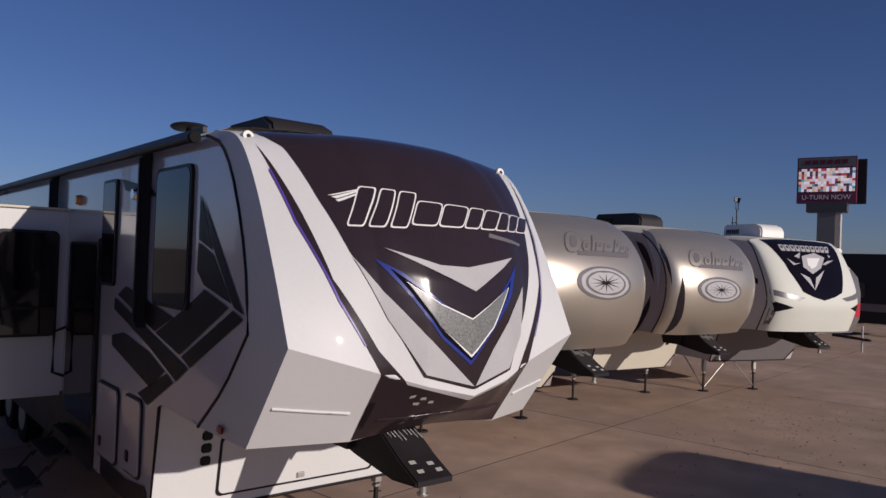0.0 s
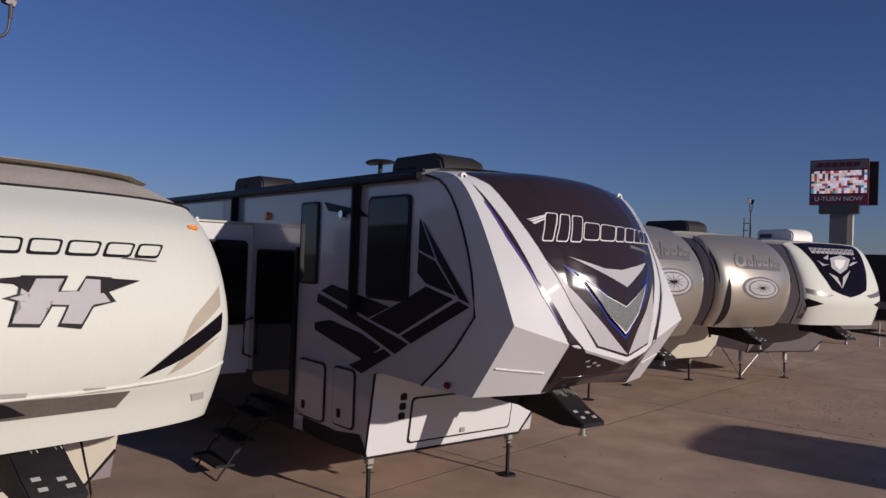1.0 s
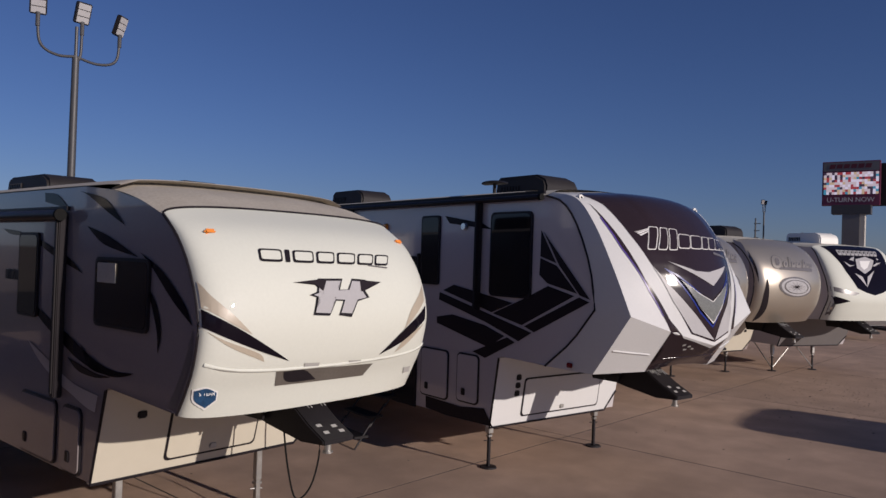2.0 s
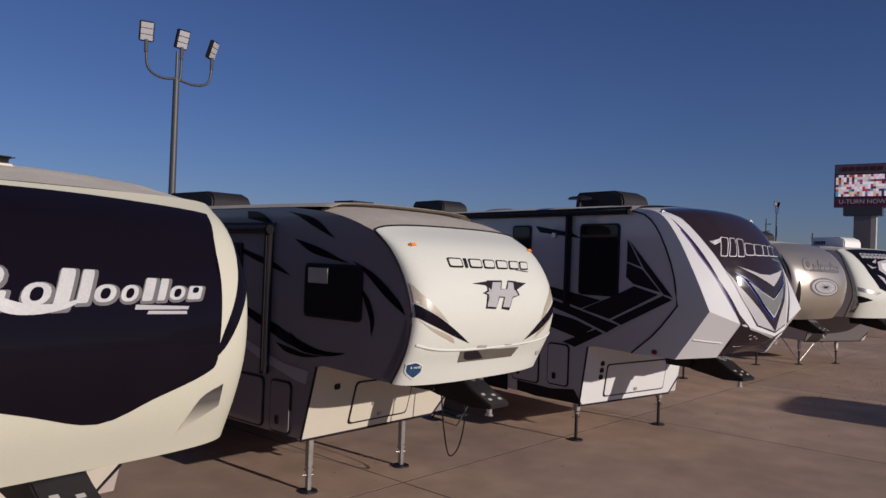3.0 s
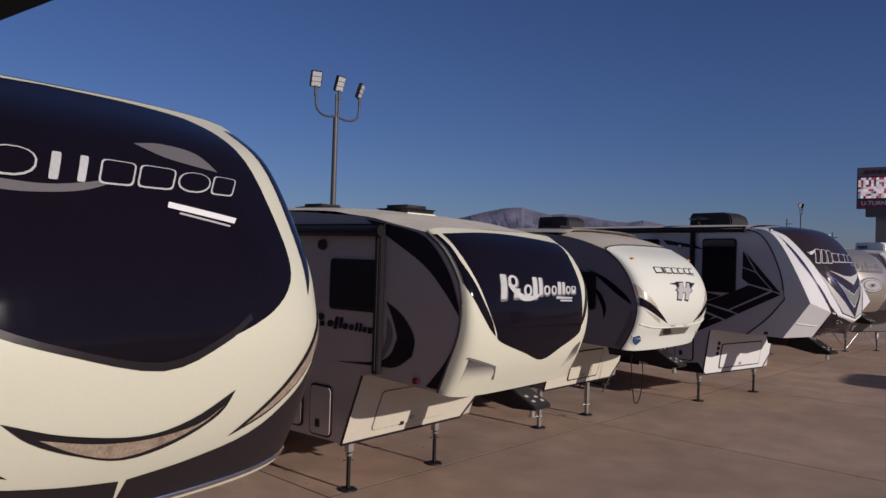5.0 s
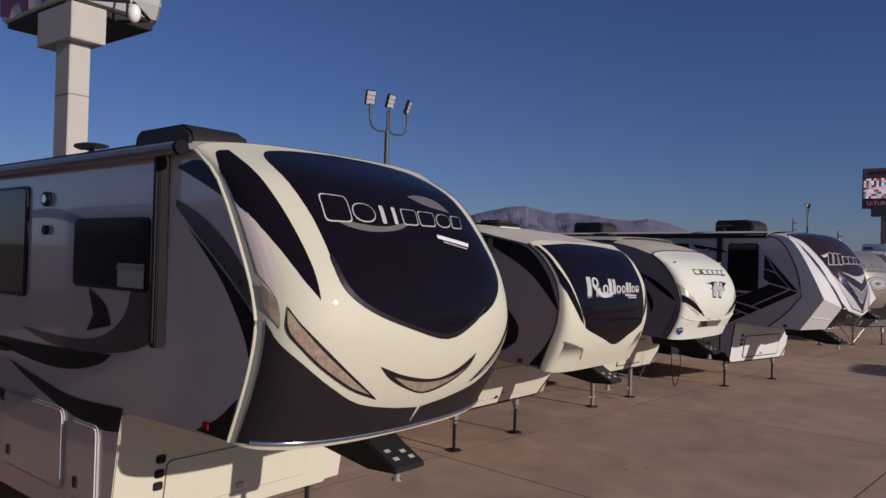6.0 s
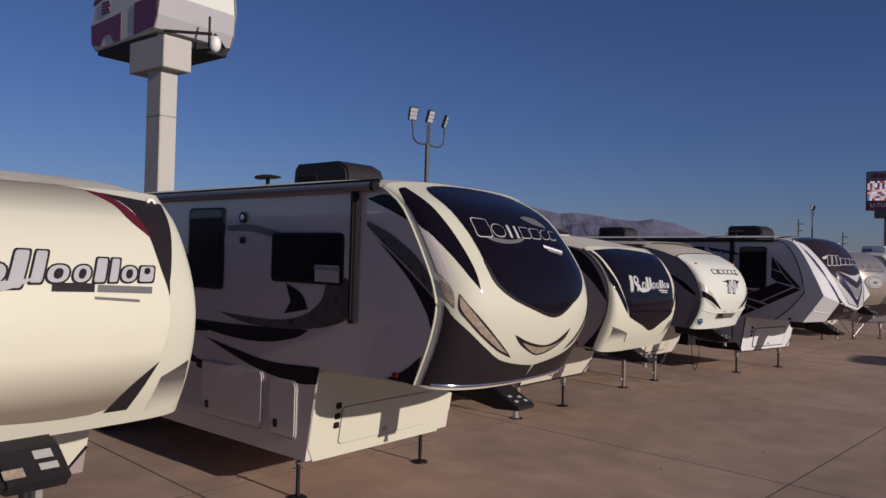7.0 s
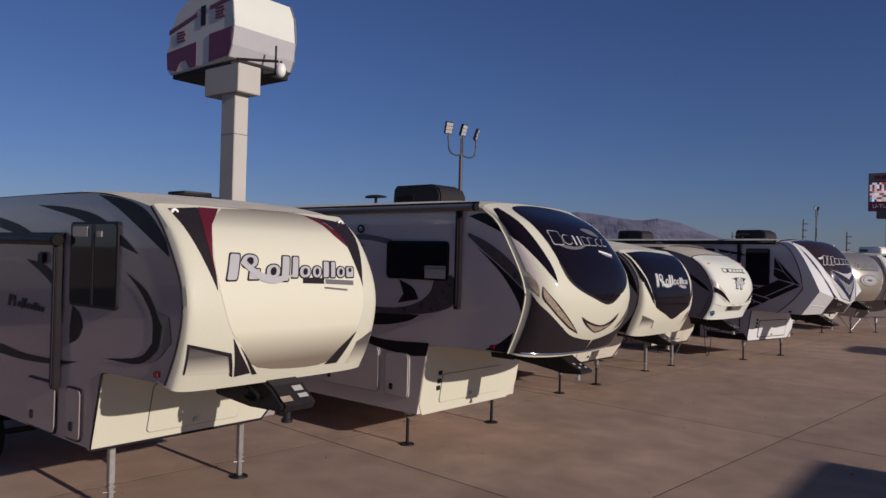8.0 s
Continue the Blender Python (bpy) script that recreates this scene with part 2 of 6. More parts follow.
def curved(poly, n=4, corner=48):
    """A closed outline with its gentle bends rounded and its sharp corners kept."""
    p = [np.array(q, float) for q in poly]
    sharp = []
    for i in range(len(p)):
        a, b = p[i] - p[i - 1], p[(i + 1) % len(p)] - p[i]
        c = a.dot(b) / (np.linalg.norm(a) * np.linalg.norm(b) + 1e-9)
        if c < math.cos(math.radians(corner)):
            sharp.append(i)
    if len(sharp) < 2:
        sharp = [0, len(p) // 2]
    out = []
    for j, i in enumerate(sharp):
        k = sharp[(j + 1) % len(sharp)]
        run = [p[m % len(p)] for m in range(i, k + 1 if k > i else k + len(p) + 1)]
        out += [tuple(q) for q in (spline(run, n)[:-1] if len(run) > 2 else run[:-1])]
    return out


def cap_x(cap, y, z):
    """How far forward the nose is at y, z."""
    X, Y, Z = cap
    yy = Y[0]
    y = min(max(y, yy[0] + 1e-4), yy[-1] - 1e-4)
    c = min(max(int(np.searchsorted(yy, y)) - 1, 0), len(yy) - 2)
    f = (y - yy[c]) / (yy[c + 1] - yy[c])
    return float(np.interp(z, Z[:, c] + f * (Z[:, c + 1] - Z[:, c]), X[:, c] + f * (X[:, c + 1] - X[:, c])))
# caps end


def grid_mesh(X, Y, Z):
    bm = bmesh.new()
    v = [[bm.verts.new((X[r, c], Y[r, c], Z[r, c])) for c in range(X.shape[1])] for r in range(X.shape[0])]
    for r in range(X.shape[0] - 1):
        for c in range(X.shape[1] - 1):
            bm.faces.new((v[r][c], v[r][c + 1], v[r + 1][c + 1], v[r + 1][c]))
    bmesh.ops.remove_doubles(bm, verts=bm.verts, dist=1e-5)
    return bm


# ---- the trailers: place and nose of each ----
# caps begin
PLACE = {
    "small_cream": (-5.49, -14.82, -1.2, 2.44), "tall_cream": (-5.0, -9.99, -2.4, 2.56), "cream": (-5.35, -4.58, -2.6, 2.46),
    "white": (-5.37, 0.08, -4.5, 2.47), "silver": (-3.90, 4.70, -15.5, 2.60), "champagne": (-4.96, 10.31, -19.0, 2.5),
    "champagne_far": (-4.33, 14.68, -22.0, 2.5), "white_black": (-3.05, 17.93, -33.0, 2.5),
}
CAPS = {
    "small_cream": round_cap(2.44, [(0.30, 1.73), (0.45, 2.02), (0.54, 2.30), (0.55, 2.57), (0.44, 2.83), (0.19, 3.19), (-0.04, 3.41)],
                             [(0.46, 1.66), (0.60, 1.95), (0.68, 2.25), (0.69, 2.52), (0.61, 2.83), (0.40, 3.17), (0.02, 3.45)], 5.5),
    "tall_cream": round_cap(2.56, [(0.56, 1.68), (0.73, 2.08), (0.82, 2.40), (0.81, 2.60), (0.69, 2.90), (0.35, 3.47), (0.04, 3.70)],
                            [(1.00, 1.62), (1.24, 1.98), (1.36, 2.30), (1.37, 2.58), (1.24, 2.95), (0.78, 3.46), (0.10, 3.82)], 2.6),
    "cream": round_cap(2.46, [(0.19, 1.51), (0.32, 1.83), (0.44, 2.14), (0.47, 2.47), (0.41, 2.71), (0.21, 2.99), (-0.03, 3.17)],
                       [(0.42, 1.46), (0.60, 1.80), (0.68, 2.12), (0.66, 2.45), (0.57, 2.73), (0.36, 3.03), (0.04, 3.24)], 3.8),
    "white": round_cap(2.47, [(0.25, 1.58), (0.36, 1.76), (0.46, 1.99), (0.50, 2.31), (0.37, 2.66), (0.17, 2.93), (-0.06, 3.11)],
                       [(0.48, 1.55), (0.56, 1.76), (0.68, 2.00), (0.74, 2.32), (0.66, 2.66), (0.40, 2.98), (-0.02, 3.20)], 2.6),
    "silver": facet_cap([-1.30, -1.27, -0.66, -0.35, 0.0], [
        [(-0.35, 1.56), (0.37, 1.555), (0.63, 1.58), (0.66, 1.62), (0.68, 1.64)],
        [(0.07, 1.90), (0.60, 1.87), (0.74, 1.74), (0.86, 1.75), (0.92, 1.765)],
        [(0.40, 2.30), (0.88, 2.26), (0.985, 2.08), (1.09, 1.99), (1.13, 1.91)],
        [(0.31, 2.79), (0.64, 2.75), (0.90, 2.74), (1.02, 2.70), (1.06, 2.65)],
        [(0.09, 3.29), (0.34, 3.28), (0.64, 3.28), (0.73, 3.26), (0.76, 3.25)],
        [(-0.14, 3.56), (0.05, 3.60), (0.24, 3.64), (0.29, 3.66), (0.30, 3.665)],
        [(-0.41, 3.65), (-0.33, 3.69), (-0.33, 3.74), (-0.33, 3.765), (-0.33, 3.775)]], 2),
    "champagne": round_cap(2.5, [(0.10, 1.62), (0.30, 1.97), (0.39, 2.32), (0.39, 2.65), (0.28, 2.97), (0.05, 3.27), (-0.20, 3.44)],
                           [(0.34, 1.58), (0.62, 1.93), (0.74, 2.30), (0.74, 2.65), (0.60, 3.00), (0.28, 3.33), (-0.15, 3.56)], 2.3),
    "white_black": round_cap(2.5, [(0.18, 1.58), (0.33, 1.90), (0.44, 2.20), (0.36, 2.60), (0.18, 3.00), (0.02, 3.30), (-0.12, 3.45)],
                             [(0.62, 1.58), (0.72, 1.88), (0.78, 2.18), (0.68, 2.60), (0.46, 3.05), (0.20, 3.38), (-0.10, 3.55)], 2.8),
}
CAPS["champagne_far"] = CAPS["champagne"]
# caps end


# rows of plain shapes that stand for the names: from, to, foot, top, kind
SCRIPT = ((0.02, 0.085, 0, 1, "s"), (0.105, 0.215, 0.47, 1.0, "r"), (0.165, 0.235, 0.02, 0.42, "s"), (0.285, 0.385, 0.06, 0.62, "r"), (0.40, 0.455, -0.06, 1.0, "s"), (0.48, 0.525, 0.08, 1.0, "s"), (0.54, 0.625, 0.08, 0.6, "r"),
          (0.645, 0.715, 0.08, 0.6, "r"), (0.735, 0.78, 0.08, 0.84, "s"), (0.80, 0.835, 0.08, 0.84, "s"), (0.85, 0.92, 0.08, 0.6, "r"), (0.935, 1.0, 0.08, 0.6, "b"))
WIDE = ((0.01, 0.135, 0.15, 0.85, "b"), (0.178, 0.186, 0.15, 0.85, "s"), (0.23, 0.355, 0.15, 0.85, "b"), (0.40, 0.515, 0.15, 0.85, "b"), (0.56, 0.685, 0.15, 0.85, "b"), (0.73, 0.845, 0.15, 0.85, "b"), (0.885, 0.99, 0.15, 0.85, "b"))
CAPITALS = ((0, 0.14, 0, 1, "b"), (0.165, 0.295, 0.05, 0.78, "r"), (0.345, 0.36, 0.05, 0.78, "s"), (0.43, 0.442, 0.05, 0.78, "s"), (0.495, 0.60, 0.05, 0.78, "b"), (0.625, 0.745, 0.05, 0.78, "b"), (0.77, 0.89, 0.05, 0.78, "r"), (0.91, 1.0, 0.05, 0.78, "b"))
HEAVY = ((0.0, 0.055, 0, 1, "s"), (0.08, 0.135, 0, 1, "s"), (0.16, 0.225, 0, 1, "s"), (0.245, 0.36, 0.1, 0.78, "b"), (0.375, 0.50, 0.1, 0.78, "b"), (0.515, 0.595, 0.1, 0.78, "b"), (0.61, 0.705, 0.1, 0.78, "b"), (0.715, 0.79, 0.1, 0.78, "s"), (0.805, 0.885, 0.1, 0.78, "b"), (0.90, 1.0, 0.1, 0.78, "b"))
ROUND = ((0, 0.21, -0.05, 1, "r"), (0.235, 0.345, 0.06, 0.62, "r"), (0.37, 0.405, 0.06, 1, "s"), (0.43, 0.53, 0.06, 0.6, "b"), (0.55, 0.69, 0.06, 0.6, "b"), (0.715, 0.80, 0.06, 0.98, "b"), (0.82, 0.91, 0.06, 0.6, "b"), (0.925, 1.0, 0.06, 0.6, "r"))
EVEN = tuple((0.1 * i, 0.1 * i + 0.082, 0, 1, "b") for i in range(10))
THREE = ((0, 0.3, 0, 1, "b"), (0.36, 0.64, 0, 1, "b"), (0.7, 1, 0, 1, "b"))


class Trailer:
    """A fifth-wheel trailer: an Empty on the ground below its nose, x ahead."""

    def __init__(self, key, label, wall, cap, roof, lower, panel=OFFWHITE, rear=-9.5, cap_label="", group="row of parked trailers", seam=None, top_skin=None, trim=True, cut=0.0):
        x, y, yaw, self.W = PLACE[key]
        self.cap, self.h = CAPS[key], self.W / 2
        self.root = empty("fifth_wheel_trailer", pose(x, y, 0, 0, 0, yaw), label, "trailer", group)
        X, Y, Z = self.cap
        lip = lambda A, d: np.vstack([A[:1] + d, A])
        back = np.minimum(X[0], X[0, 0]) - X[0] - 0.15       # the underside, back to the floor of the overhang
        self.nose = part("front_cap", grid_mesh(lip(X, back), lip(Y, 0.0), lip(Z, 0.03)), cap, self.root, cap_label, smooth=28)
        edge = list(zip(X[:, 0], Z[:, 0]))
        (ux, uz), (lx, lz) = lower           # top and foot of the lower front wall
        floor = lz + 0.02
        side = edge + [p for p in roof] + [(rear, roof[-1][1]), (rear, floor), (lx, floor), (ux, uz), (ux + 0.08, uz + 0.03)]
        self.side = side
        self.body = part("body", prism(bmesh.new(), side, -self.h + 0.004, self.h - 0.004), wall, self.root)
        # roof: crowned membrane that runs on from the nose
        top = [(X[-1, 0], Z[-1, 0])] + [p for p in roof] + [(rear, roof[-1][1])]
        rise = Z[-1, X.shape[1] // 2] - Z[-1, 0]
        u = np.linspace(-1, 1, 17)
        T = spline(top, 6)
        k = (1 - np.abs(u) ** 2.5) ** (1 / 2.5)
        RX = np.tile(T[:, :1], (1, 17)) + (X[-1, X.shape[1] // 2] - X[-1, 0]) * k * np.exp(-(T[0, 0] - T[:, :1]) / 0.8)
        RZ = T[:, 1:] + rise * k
        part("roof", grid_mesh(RX, np.tile(u * (self.h + 0.012), (len(T), 1)), RZ + 0.004), top_skin or MEMBRANE, self.root, smooth=40)
        # lower front wall under the overhang
        d = 0.012
        fw = bmesh.new()
        h = self.h - 0.01
        pts = [(-h, uz), (-h, lz + cut * 1.8), (-h + cut, lz), (h - 0.22, lz), (h, lz + 0.28), (h, uz)]
        f = lambda y, z: (lx + (ux - lx) * (z - lz) / (uz - lz), y, z)
        a = [fw.verts.new(Vector(f(*p)) + Vector((d, 0, 0))) for p in pts]
        b = [fw.verts.new(Vector(f(*p)) - Vector((0.05, 0, 0))) for p in pts]
        fw.faces.new(a), fw.faces.new(b[::-1])
        for i in range(6):
            fw.faces.new((a[i], b[i], b[(i + 1) % 6], a[(i + 1) % 6]))
        bmesh.ops.remove_doubles(fw, verts=fw.verts, dist=1e-4)
        bmesh.ops.recalc_face_normals(fw, faces=fw.faces)
        self.wall = lambda y, z: f(y, z)
        self.panel = part("lower_panel", fw, panel, self.root)
        if trim:
            part("panel_trim", pipe(bmesh.new(), [Vector(f(y, z)) + Vector((0.014, 0, 0)) for y, z in pts[:2] + pts[3:5]], 0.016, 6), BLACK, self.root)
        self.seam(seam)

    def seam(self, mat=None, r=0.014):
        X, Y, Z = self.cap
        for s in (0, -1):
            part("cap_seam", pipe(bmesh.new(), [(X[i, s], Y[i, s], Z[i, s]) for i in range(0, len(X), 2)], r, 6), mat or BLACK, self.root, smooth=60)

    def graphic(self, poly, mat, layer=1, name="graphic", label="", cut=0.05, bend=True):
        """Vinyl or a moulded panel that lies on the nose; poly in y, z."""
        bm = bmesh.new()
        poly = curved(poly) if bend else poly
        bm.faces.new([bm.verts.new((0, y, z)) for y, z in poly])
        cut = 0.02 if name == "windshield_panel" else cut
        ys, zs = [p[0] for p in poly], [p[1] for p in poly]
        bmesh.ops.triangulate(bm, faces=bm.faces, ngon_method="EAR_CLIP")
        for lo, hi, no in ((min(ys), max(ys), (0, 1, 0)), (min(zs), max(zs), (0, 0, 1))):
            n = int((hi - lo) / cut)
            for i in range(1, n + 1):
                p = Vector(no) * (lo + (hi - lo) * i / (n + 1))
                bmesh.ops.bisect_plane(bm, geom=bm.verts[:] + bm.edges[:] + bm.faces[:], plane_co=p, plane_no=no)
        e, up = 0.012, 0.004 * layer
        lim = self.h - 0.006
        for v in bm.verts:
            y, z = max(-lim, min(lim, v.co.y)), v.co.z
            x = cap_x(self.cap, y, z)
            ya, yb = max(-self.h, y - e), min(self.h, y + e)
            gy = (cap_x(self.cap, yb, z) - cap_x(self.cap, ya, z)) / (yb - ya)
            gz = (cap_x(self.cap, y, z + e) - cap_x(self.cap, y, z - e)) / (2 * e)
            v.co = Vector((x, y, z)) + Vector((1, -gy, -gz)).normalized() * up
        bmesh.ops.recalc_face_normals(bm, faces=bm.faces)
        if sum(f.normal.x for f in bm.faces) < 0:
            bmesh.ops.reverse_faces(bm, faces=bm.faces)
        return part(name, bm, mat, self.nose, label, smooth=50)

    def both(self, poly, mat, layer=1, name="graphic", label="", bend=True):
        self.graphic(poly, mat, layer, name, label, bend=bend)
        self.graphic([(-y, z) for y, z in poly[::-1]], mat, layer, name, label, bend=bend)

    def flank(self, poly, mat, layer=1, name="side_graphic", label="", y=None, bend=True):
        """Vinyl on the side wall; poly in x, z."""
        bm = bmesh.new()
        poly = curved(poly) if bend else poly
        yy = (-self.h if y is None else y) - 0.003 * layer
        f = bm.faces.new([bm.verts.new((x, yy, z)) for x, z in poly])
        if f.calc_area() and (f.normal_update() or f.normal.y > 0):
            f.normal_flip()
        return part(name, bm, mat, self.body, label)

    def word(self, quad, spec, fill, line, layer, on="cap", lean=0.15, hole=None, edge=0.008, drop=(0.0, 0.0), hollow=False):
        """A brand name, drawn as a row of plain rounded shapes between the corners TL, TR, BR, BL; spec: from, to, foot, top, kind."""
        tl, tr, br, bl = [Vector(p) for p in quad]
        at = lambda u, v: tuple((bl.lerp(br, u)).lerp(tl.lerp(tr, u), v))
        wide, high = (br - bl).length, (tl - bl).length
        put = self.graphic if on == "cap" else self.flank
        k = lean * high / wide

        def shape(u0, u1, v0, v1, kind):
            n = {"r": 2.3, "b": 7, "s": 9}[kind]
            pts = []
            for i in range(16):
                c, q = math.cos(math.tau * (i + 0.5) / 16), math.sin(math.tau * (i + 0.5) / 16)
                u = (u0 + u1) / 2 + (u1 - u0) / 2 * math.copysign(abs(c) ** (2 / n), c)
                v = (v0 + v1) / 2 + (v1 - v0) / 2 * math.copysign(abs(q) ** (2 / n), q)
                pts.append(at(u + k * v, v))
            return pts

        for u0, u1, v0, v1, kind in spec:
            g, h = edge / wide, edge / high
            dx, dz = drop[0] / wide, drop[1] / high
            put(shape(u0 - g, u1 + g + dx, v0 - h + dz, v1 + h, kind), line, layer, name="lettering_block", bend=False)
            if hollow and kind == "s":
                continue
            put(shape(u0, u1, v0, v1, kind), fill, layer + 1, name="lettering_block", bend=False)
            if hole and kind != "s":
                m, q, w, t = (u0 + u1) / 2, (v0 + v1) / 2, (u1 - u0) * 0.22, (v1 - v0) * (0.30 if kind == "r" else 0.22)
                put(shape(m - w, m + w, q - t + (0.1 if kind == "b" else 0), q + t + (0.1 if kind == "b" else 0), "r"), hole, layer + 2, name="lettering_block", bend=False)

    def slide_out(self, x0, x1, z0, z1, out, mat, side=-1):
        """A room that slides out of the side wall, with its flange."""
        y0, y1 = sorted((side * (self.h - 0.05), side * (self.h + out)))
        s = part("slide_out", boxed(x0, x1, y0, y1, z0, z1, 0.012), mat, self.root)
        ya, yb = sorted((side * (self.h + out), side * (self.h + out + 0.05)))
        part("flange", boxed(x0 - 0.06, x1 + 0.06, ya, yb, z0 - 0.05, z1 + 0.06, 0.012), mat, s)
        part("slide_roof", boxed(x0 - 0.03, x1 + 0.03, y0, y1, z1 + 0.004, z1 + 0.03, 0.006), MEMBRANE, s)
        return s

    def window(self, x0, x1, z0, z1, r=0.06, y=None, parent=None):
        y = -self.h if y is None else y
        w = part("window", prism(bmesh.new(), rounded(x0, x1, z0, z1, r), y - 0.022, y + 0.02), BLACK, self.root)
        g = 0.028
        part("pane", prism(bmesh.new(), rounded(x0 + g, x1 - g, z0 + g, z1 - g, r), y - 0.026, y - 0.01), TINT, w)
        return w

    def hatch(self, x0, x1, z0, z1, mat, seal=BLACK, y=None, r=0.07):
        """A baggage door with its seal and latch."""
        y = -self.h if y is None else y
        w = part("hatch", prism(bmesh.new(), rounded(x0, x1, z0, z1, r), y - 0.012, y + 0.01), seal, self.root)
        g = 0.022
        part("hatch_door", prism(bmesh.new(), rounded(x0 + g, x1 - g, z0 + g, z1 - g, r * 0.8), y - 0.022, y - 0.005), mat, w)
        part("latch", boxed(x0 + 0.12, x0 + 0.2, y - 0.034, y - 0.018, z0 + 0.1, z0 + 0.2, 0.01), BLACK, w)
        return w

    def front_hatch(self, y0, y1, z0, z1, mat, seal=None, rim=0.022):
        """A door in the lower front wall."""
        for g, up, m, nm in ((0.0, 0.020, seal or BLACK, "front_hatch_seal"), (rim, 0.026, mat, "front_hatch")):
            pts = rounded(y0 + g, y1 - g, z0 + g, z1 - g, 0.05)
            bm = bmesh.new()
            a = [bm.verts.new(Vector(self.wall(y, z)) + Vector((up, 0, 0))) for y, z in pts]
            b = [bm.verts.new(Vector(self.wall(y, z))) for y, z in pts]
            bm.faces.new(a)
            for i in range(len(pts)):
                bm.faces.new((a[i - 1], b[i - 1], b[i], a[i]))
            bmesh.ops.recalc_face_normals(bm, faces=bm.faces)
            part(nm, bm, m, self.panel)
        x, y, z = self.wall((y0 + y1) / 2, z0 + 0.07)
        part("latch", boxed(x + 0.02, x + 0.045, y - 0.04, y + 0.04, z - 0.025, z + 0.03, 0.008), STEEL, self.panel)

    def mount(self, y, z):
        """A small round fixing plate on the nose."""
        x = cap_x(self.cap, y, z)
        m = part("mount_plate", rod(bmesh.new(), (x - 0.02, y, z - 0.01), (x + 0.016, y, z), 0.045, 0.04, 16), WHITEPLASTIC, self.nose)
        part("mount_hole", rod(bmesh.new(), (x, y, z - 0.005), (x + 0.02, y, z), 0.016, n=10), BLACK, m)

    def ridge(self, pts, r=0.012, mat=None):
        """A moulded ridge that runs over the nose; pts in y, z."""
        for s in (-1, 1):
            q = [(cap_x(self.cap, s * y, z), s * y, z) for y, z in spline(pts, 6)]
            part("moulded_ridge", pipe(bmesh.new(), q, r, 6), mat or self.nose.data.materials[0], self.nose, smooth=60)

    def plugs(self, y, zs):
        for z in zs:
            p = self.wall(y, z)
            part("outlet_cover", boxed(p[0], p[0] + 0.03, y - 0.045, y + 0.045, z - 0.04, z + 0.04, 0.012), BLACK, self.panel)

    def legs(self, x, ys, top=0.75, slim=True):
        """Landing legs: an outer tube, the drop tube in it, a crank pin and a round foot; slim ones show a thin dark drop tube."""
        w, d, low, m = (0.042, 0.02, 0.47, BLACKSTEEL) if slim else (0.036, 0.028, 0.30, STEEL)
        for y in ys:
            leg = part("landing_leg", boxed(x - w, x + w, y - w, y + w, low, top + 0.25, 0.006, 1), STEEL, self.root)
            part("inner_tube", boxed(x - d, x + d, y - d, y + d, 0.02, low + 0.03, 0.004, 1), m, leg)
            part("foot", rod(bmesh.new(), (x, y, 0.0), (x, y, 0.018), 0.12, 0.11, 14), BLACKSTEEL, leg)
            part("collar", boxed(x - d - 0.012, x + d + 0.012, y - d - 0.012, y + d + 0.012, low - 0.05, low - 0.02, 0.004, 1), STEEL, leg)
            part("pin", rod(bmesh.new(), (x - 0.03, y - 0.07, low - 0.1), (x + 0.03, y + 0.05, low - 0.1), 0.007, n=8), BLACKSTEEL if slim else STEEL, leg)

    def hitch(self, x, z=1.2, back=-0.5, y=0.0, marks=True, bulky=False):
        """The king-pin box under the nose."""
        bm = bmesh.new()
        out = [(back, z + 0.42), (x - 0.55, z + 0.42), (x - 0.2, z + 0.20), (x + 0.02, z + 0.09), (x + 0.02, z + 0.05), (x - 0.28, z + 0.03), (x - 0.75, z + 0.10), (back, z + 0.20)]
        prism(bm, out, y - 0.17, y + 0.17, 0.012)
        hb = part("pin_box", bm, BLACKSTEEL, self.root, "black steel king-pin box")
        part("king_pin", rod(rod(bmesh.new(), (x - 0.12, y, z - 0.06), (x - 0.12, y, z + 0.06), 0.03), (x - 0.12, y, z - 0.06), (x - 0.12, y, z - 0.045), 0.045), STEEL, hb)
        for s in (-1, 1):
            part("side_plate", prism(bmesh.new(), [(back - 0.1, z + 0.5), (back + 0.5, z + 0.5), (back + 0.42, z + 0.14), (back, z + 0.14)], y + s * 0.20 - 0.012, y + s * 0.20 + 0.012), BLACKSTEEL, hb)
        slope = lambda t, w, up=0.004: Vector((x - 0.55 + 0.35 * t, y + w, z + 0.42 - 0.22 * t)) if t <= 1 else Vector((x - 0.2 + 0.22 * (t - 1), y + w, z + 0.20 - 0.11 * (t - 1)))
        lab = [(1.15, -0.11), (1.3, 0.03), (1.55, -0.1), (1.6, 0.06)] if marks else []
        for t, w in lab:
            lb = bmesh.new()
            n = Vector((0.45, 0, 0.9)).normalized() * 0.004
            lb.faces.new([lb.verts.new(slope(tt, ww) + n) for tt, ww in ((t, w), (t + 0.15, w), (t + 0.15, w + 0.055), (t, w + 0.055))])
            bmesh.ops.recalc_face_normals(lb, faces=lb.faces)
            part("warning_label", lb, LABEL, hb)
        if marks:
            for i in range(4):
                w = -0.13 + 0.075 * i
                cm = bmesh.new()
                n = Vector((0.53, 0, 0.85)).normalized() * 0.005
                pts = [slope(0.25 + 0.25 * (k % 2) + 0.1 * (i % 2), w + 0.018 * k) + n for k in range(4)]
                pipe(cm, pts, 0.004, 4)
                part("chalk_mark", cm, CHALK, hb)

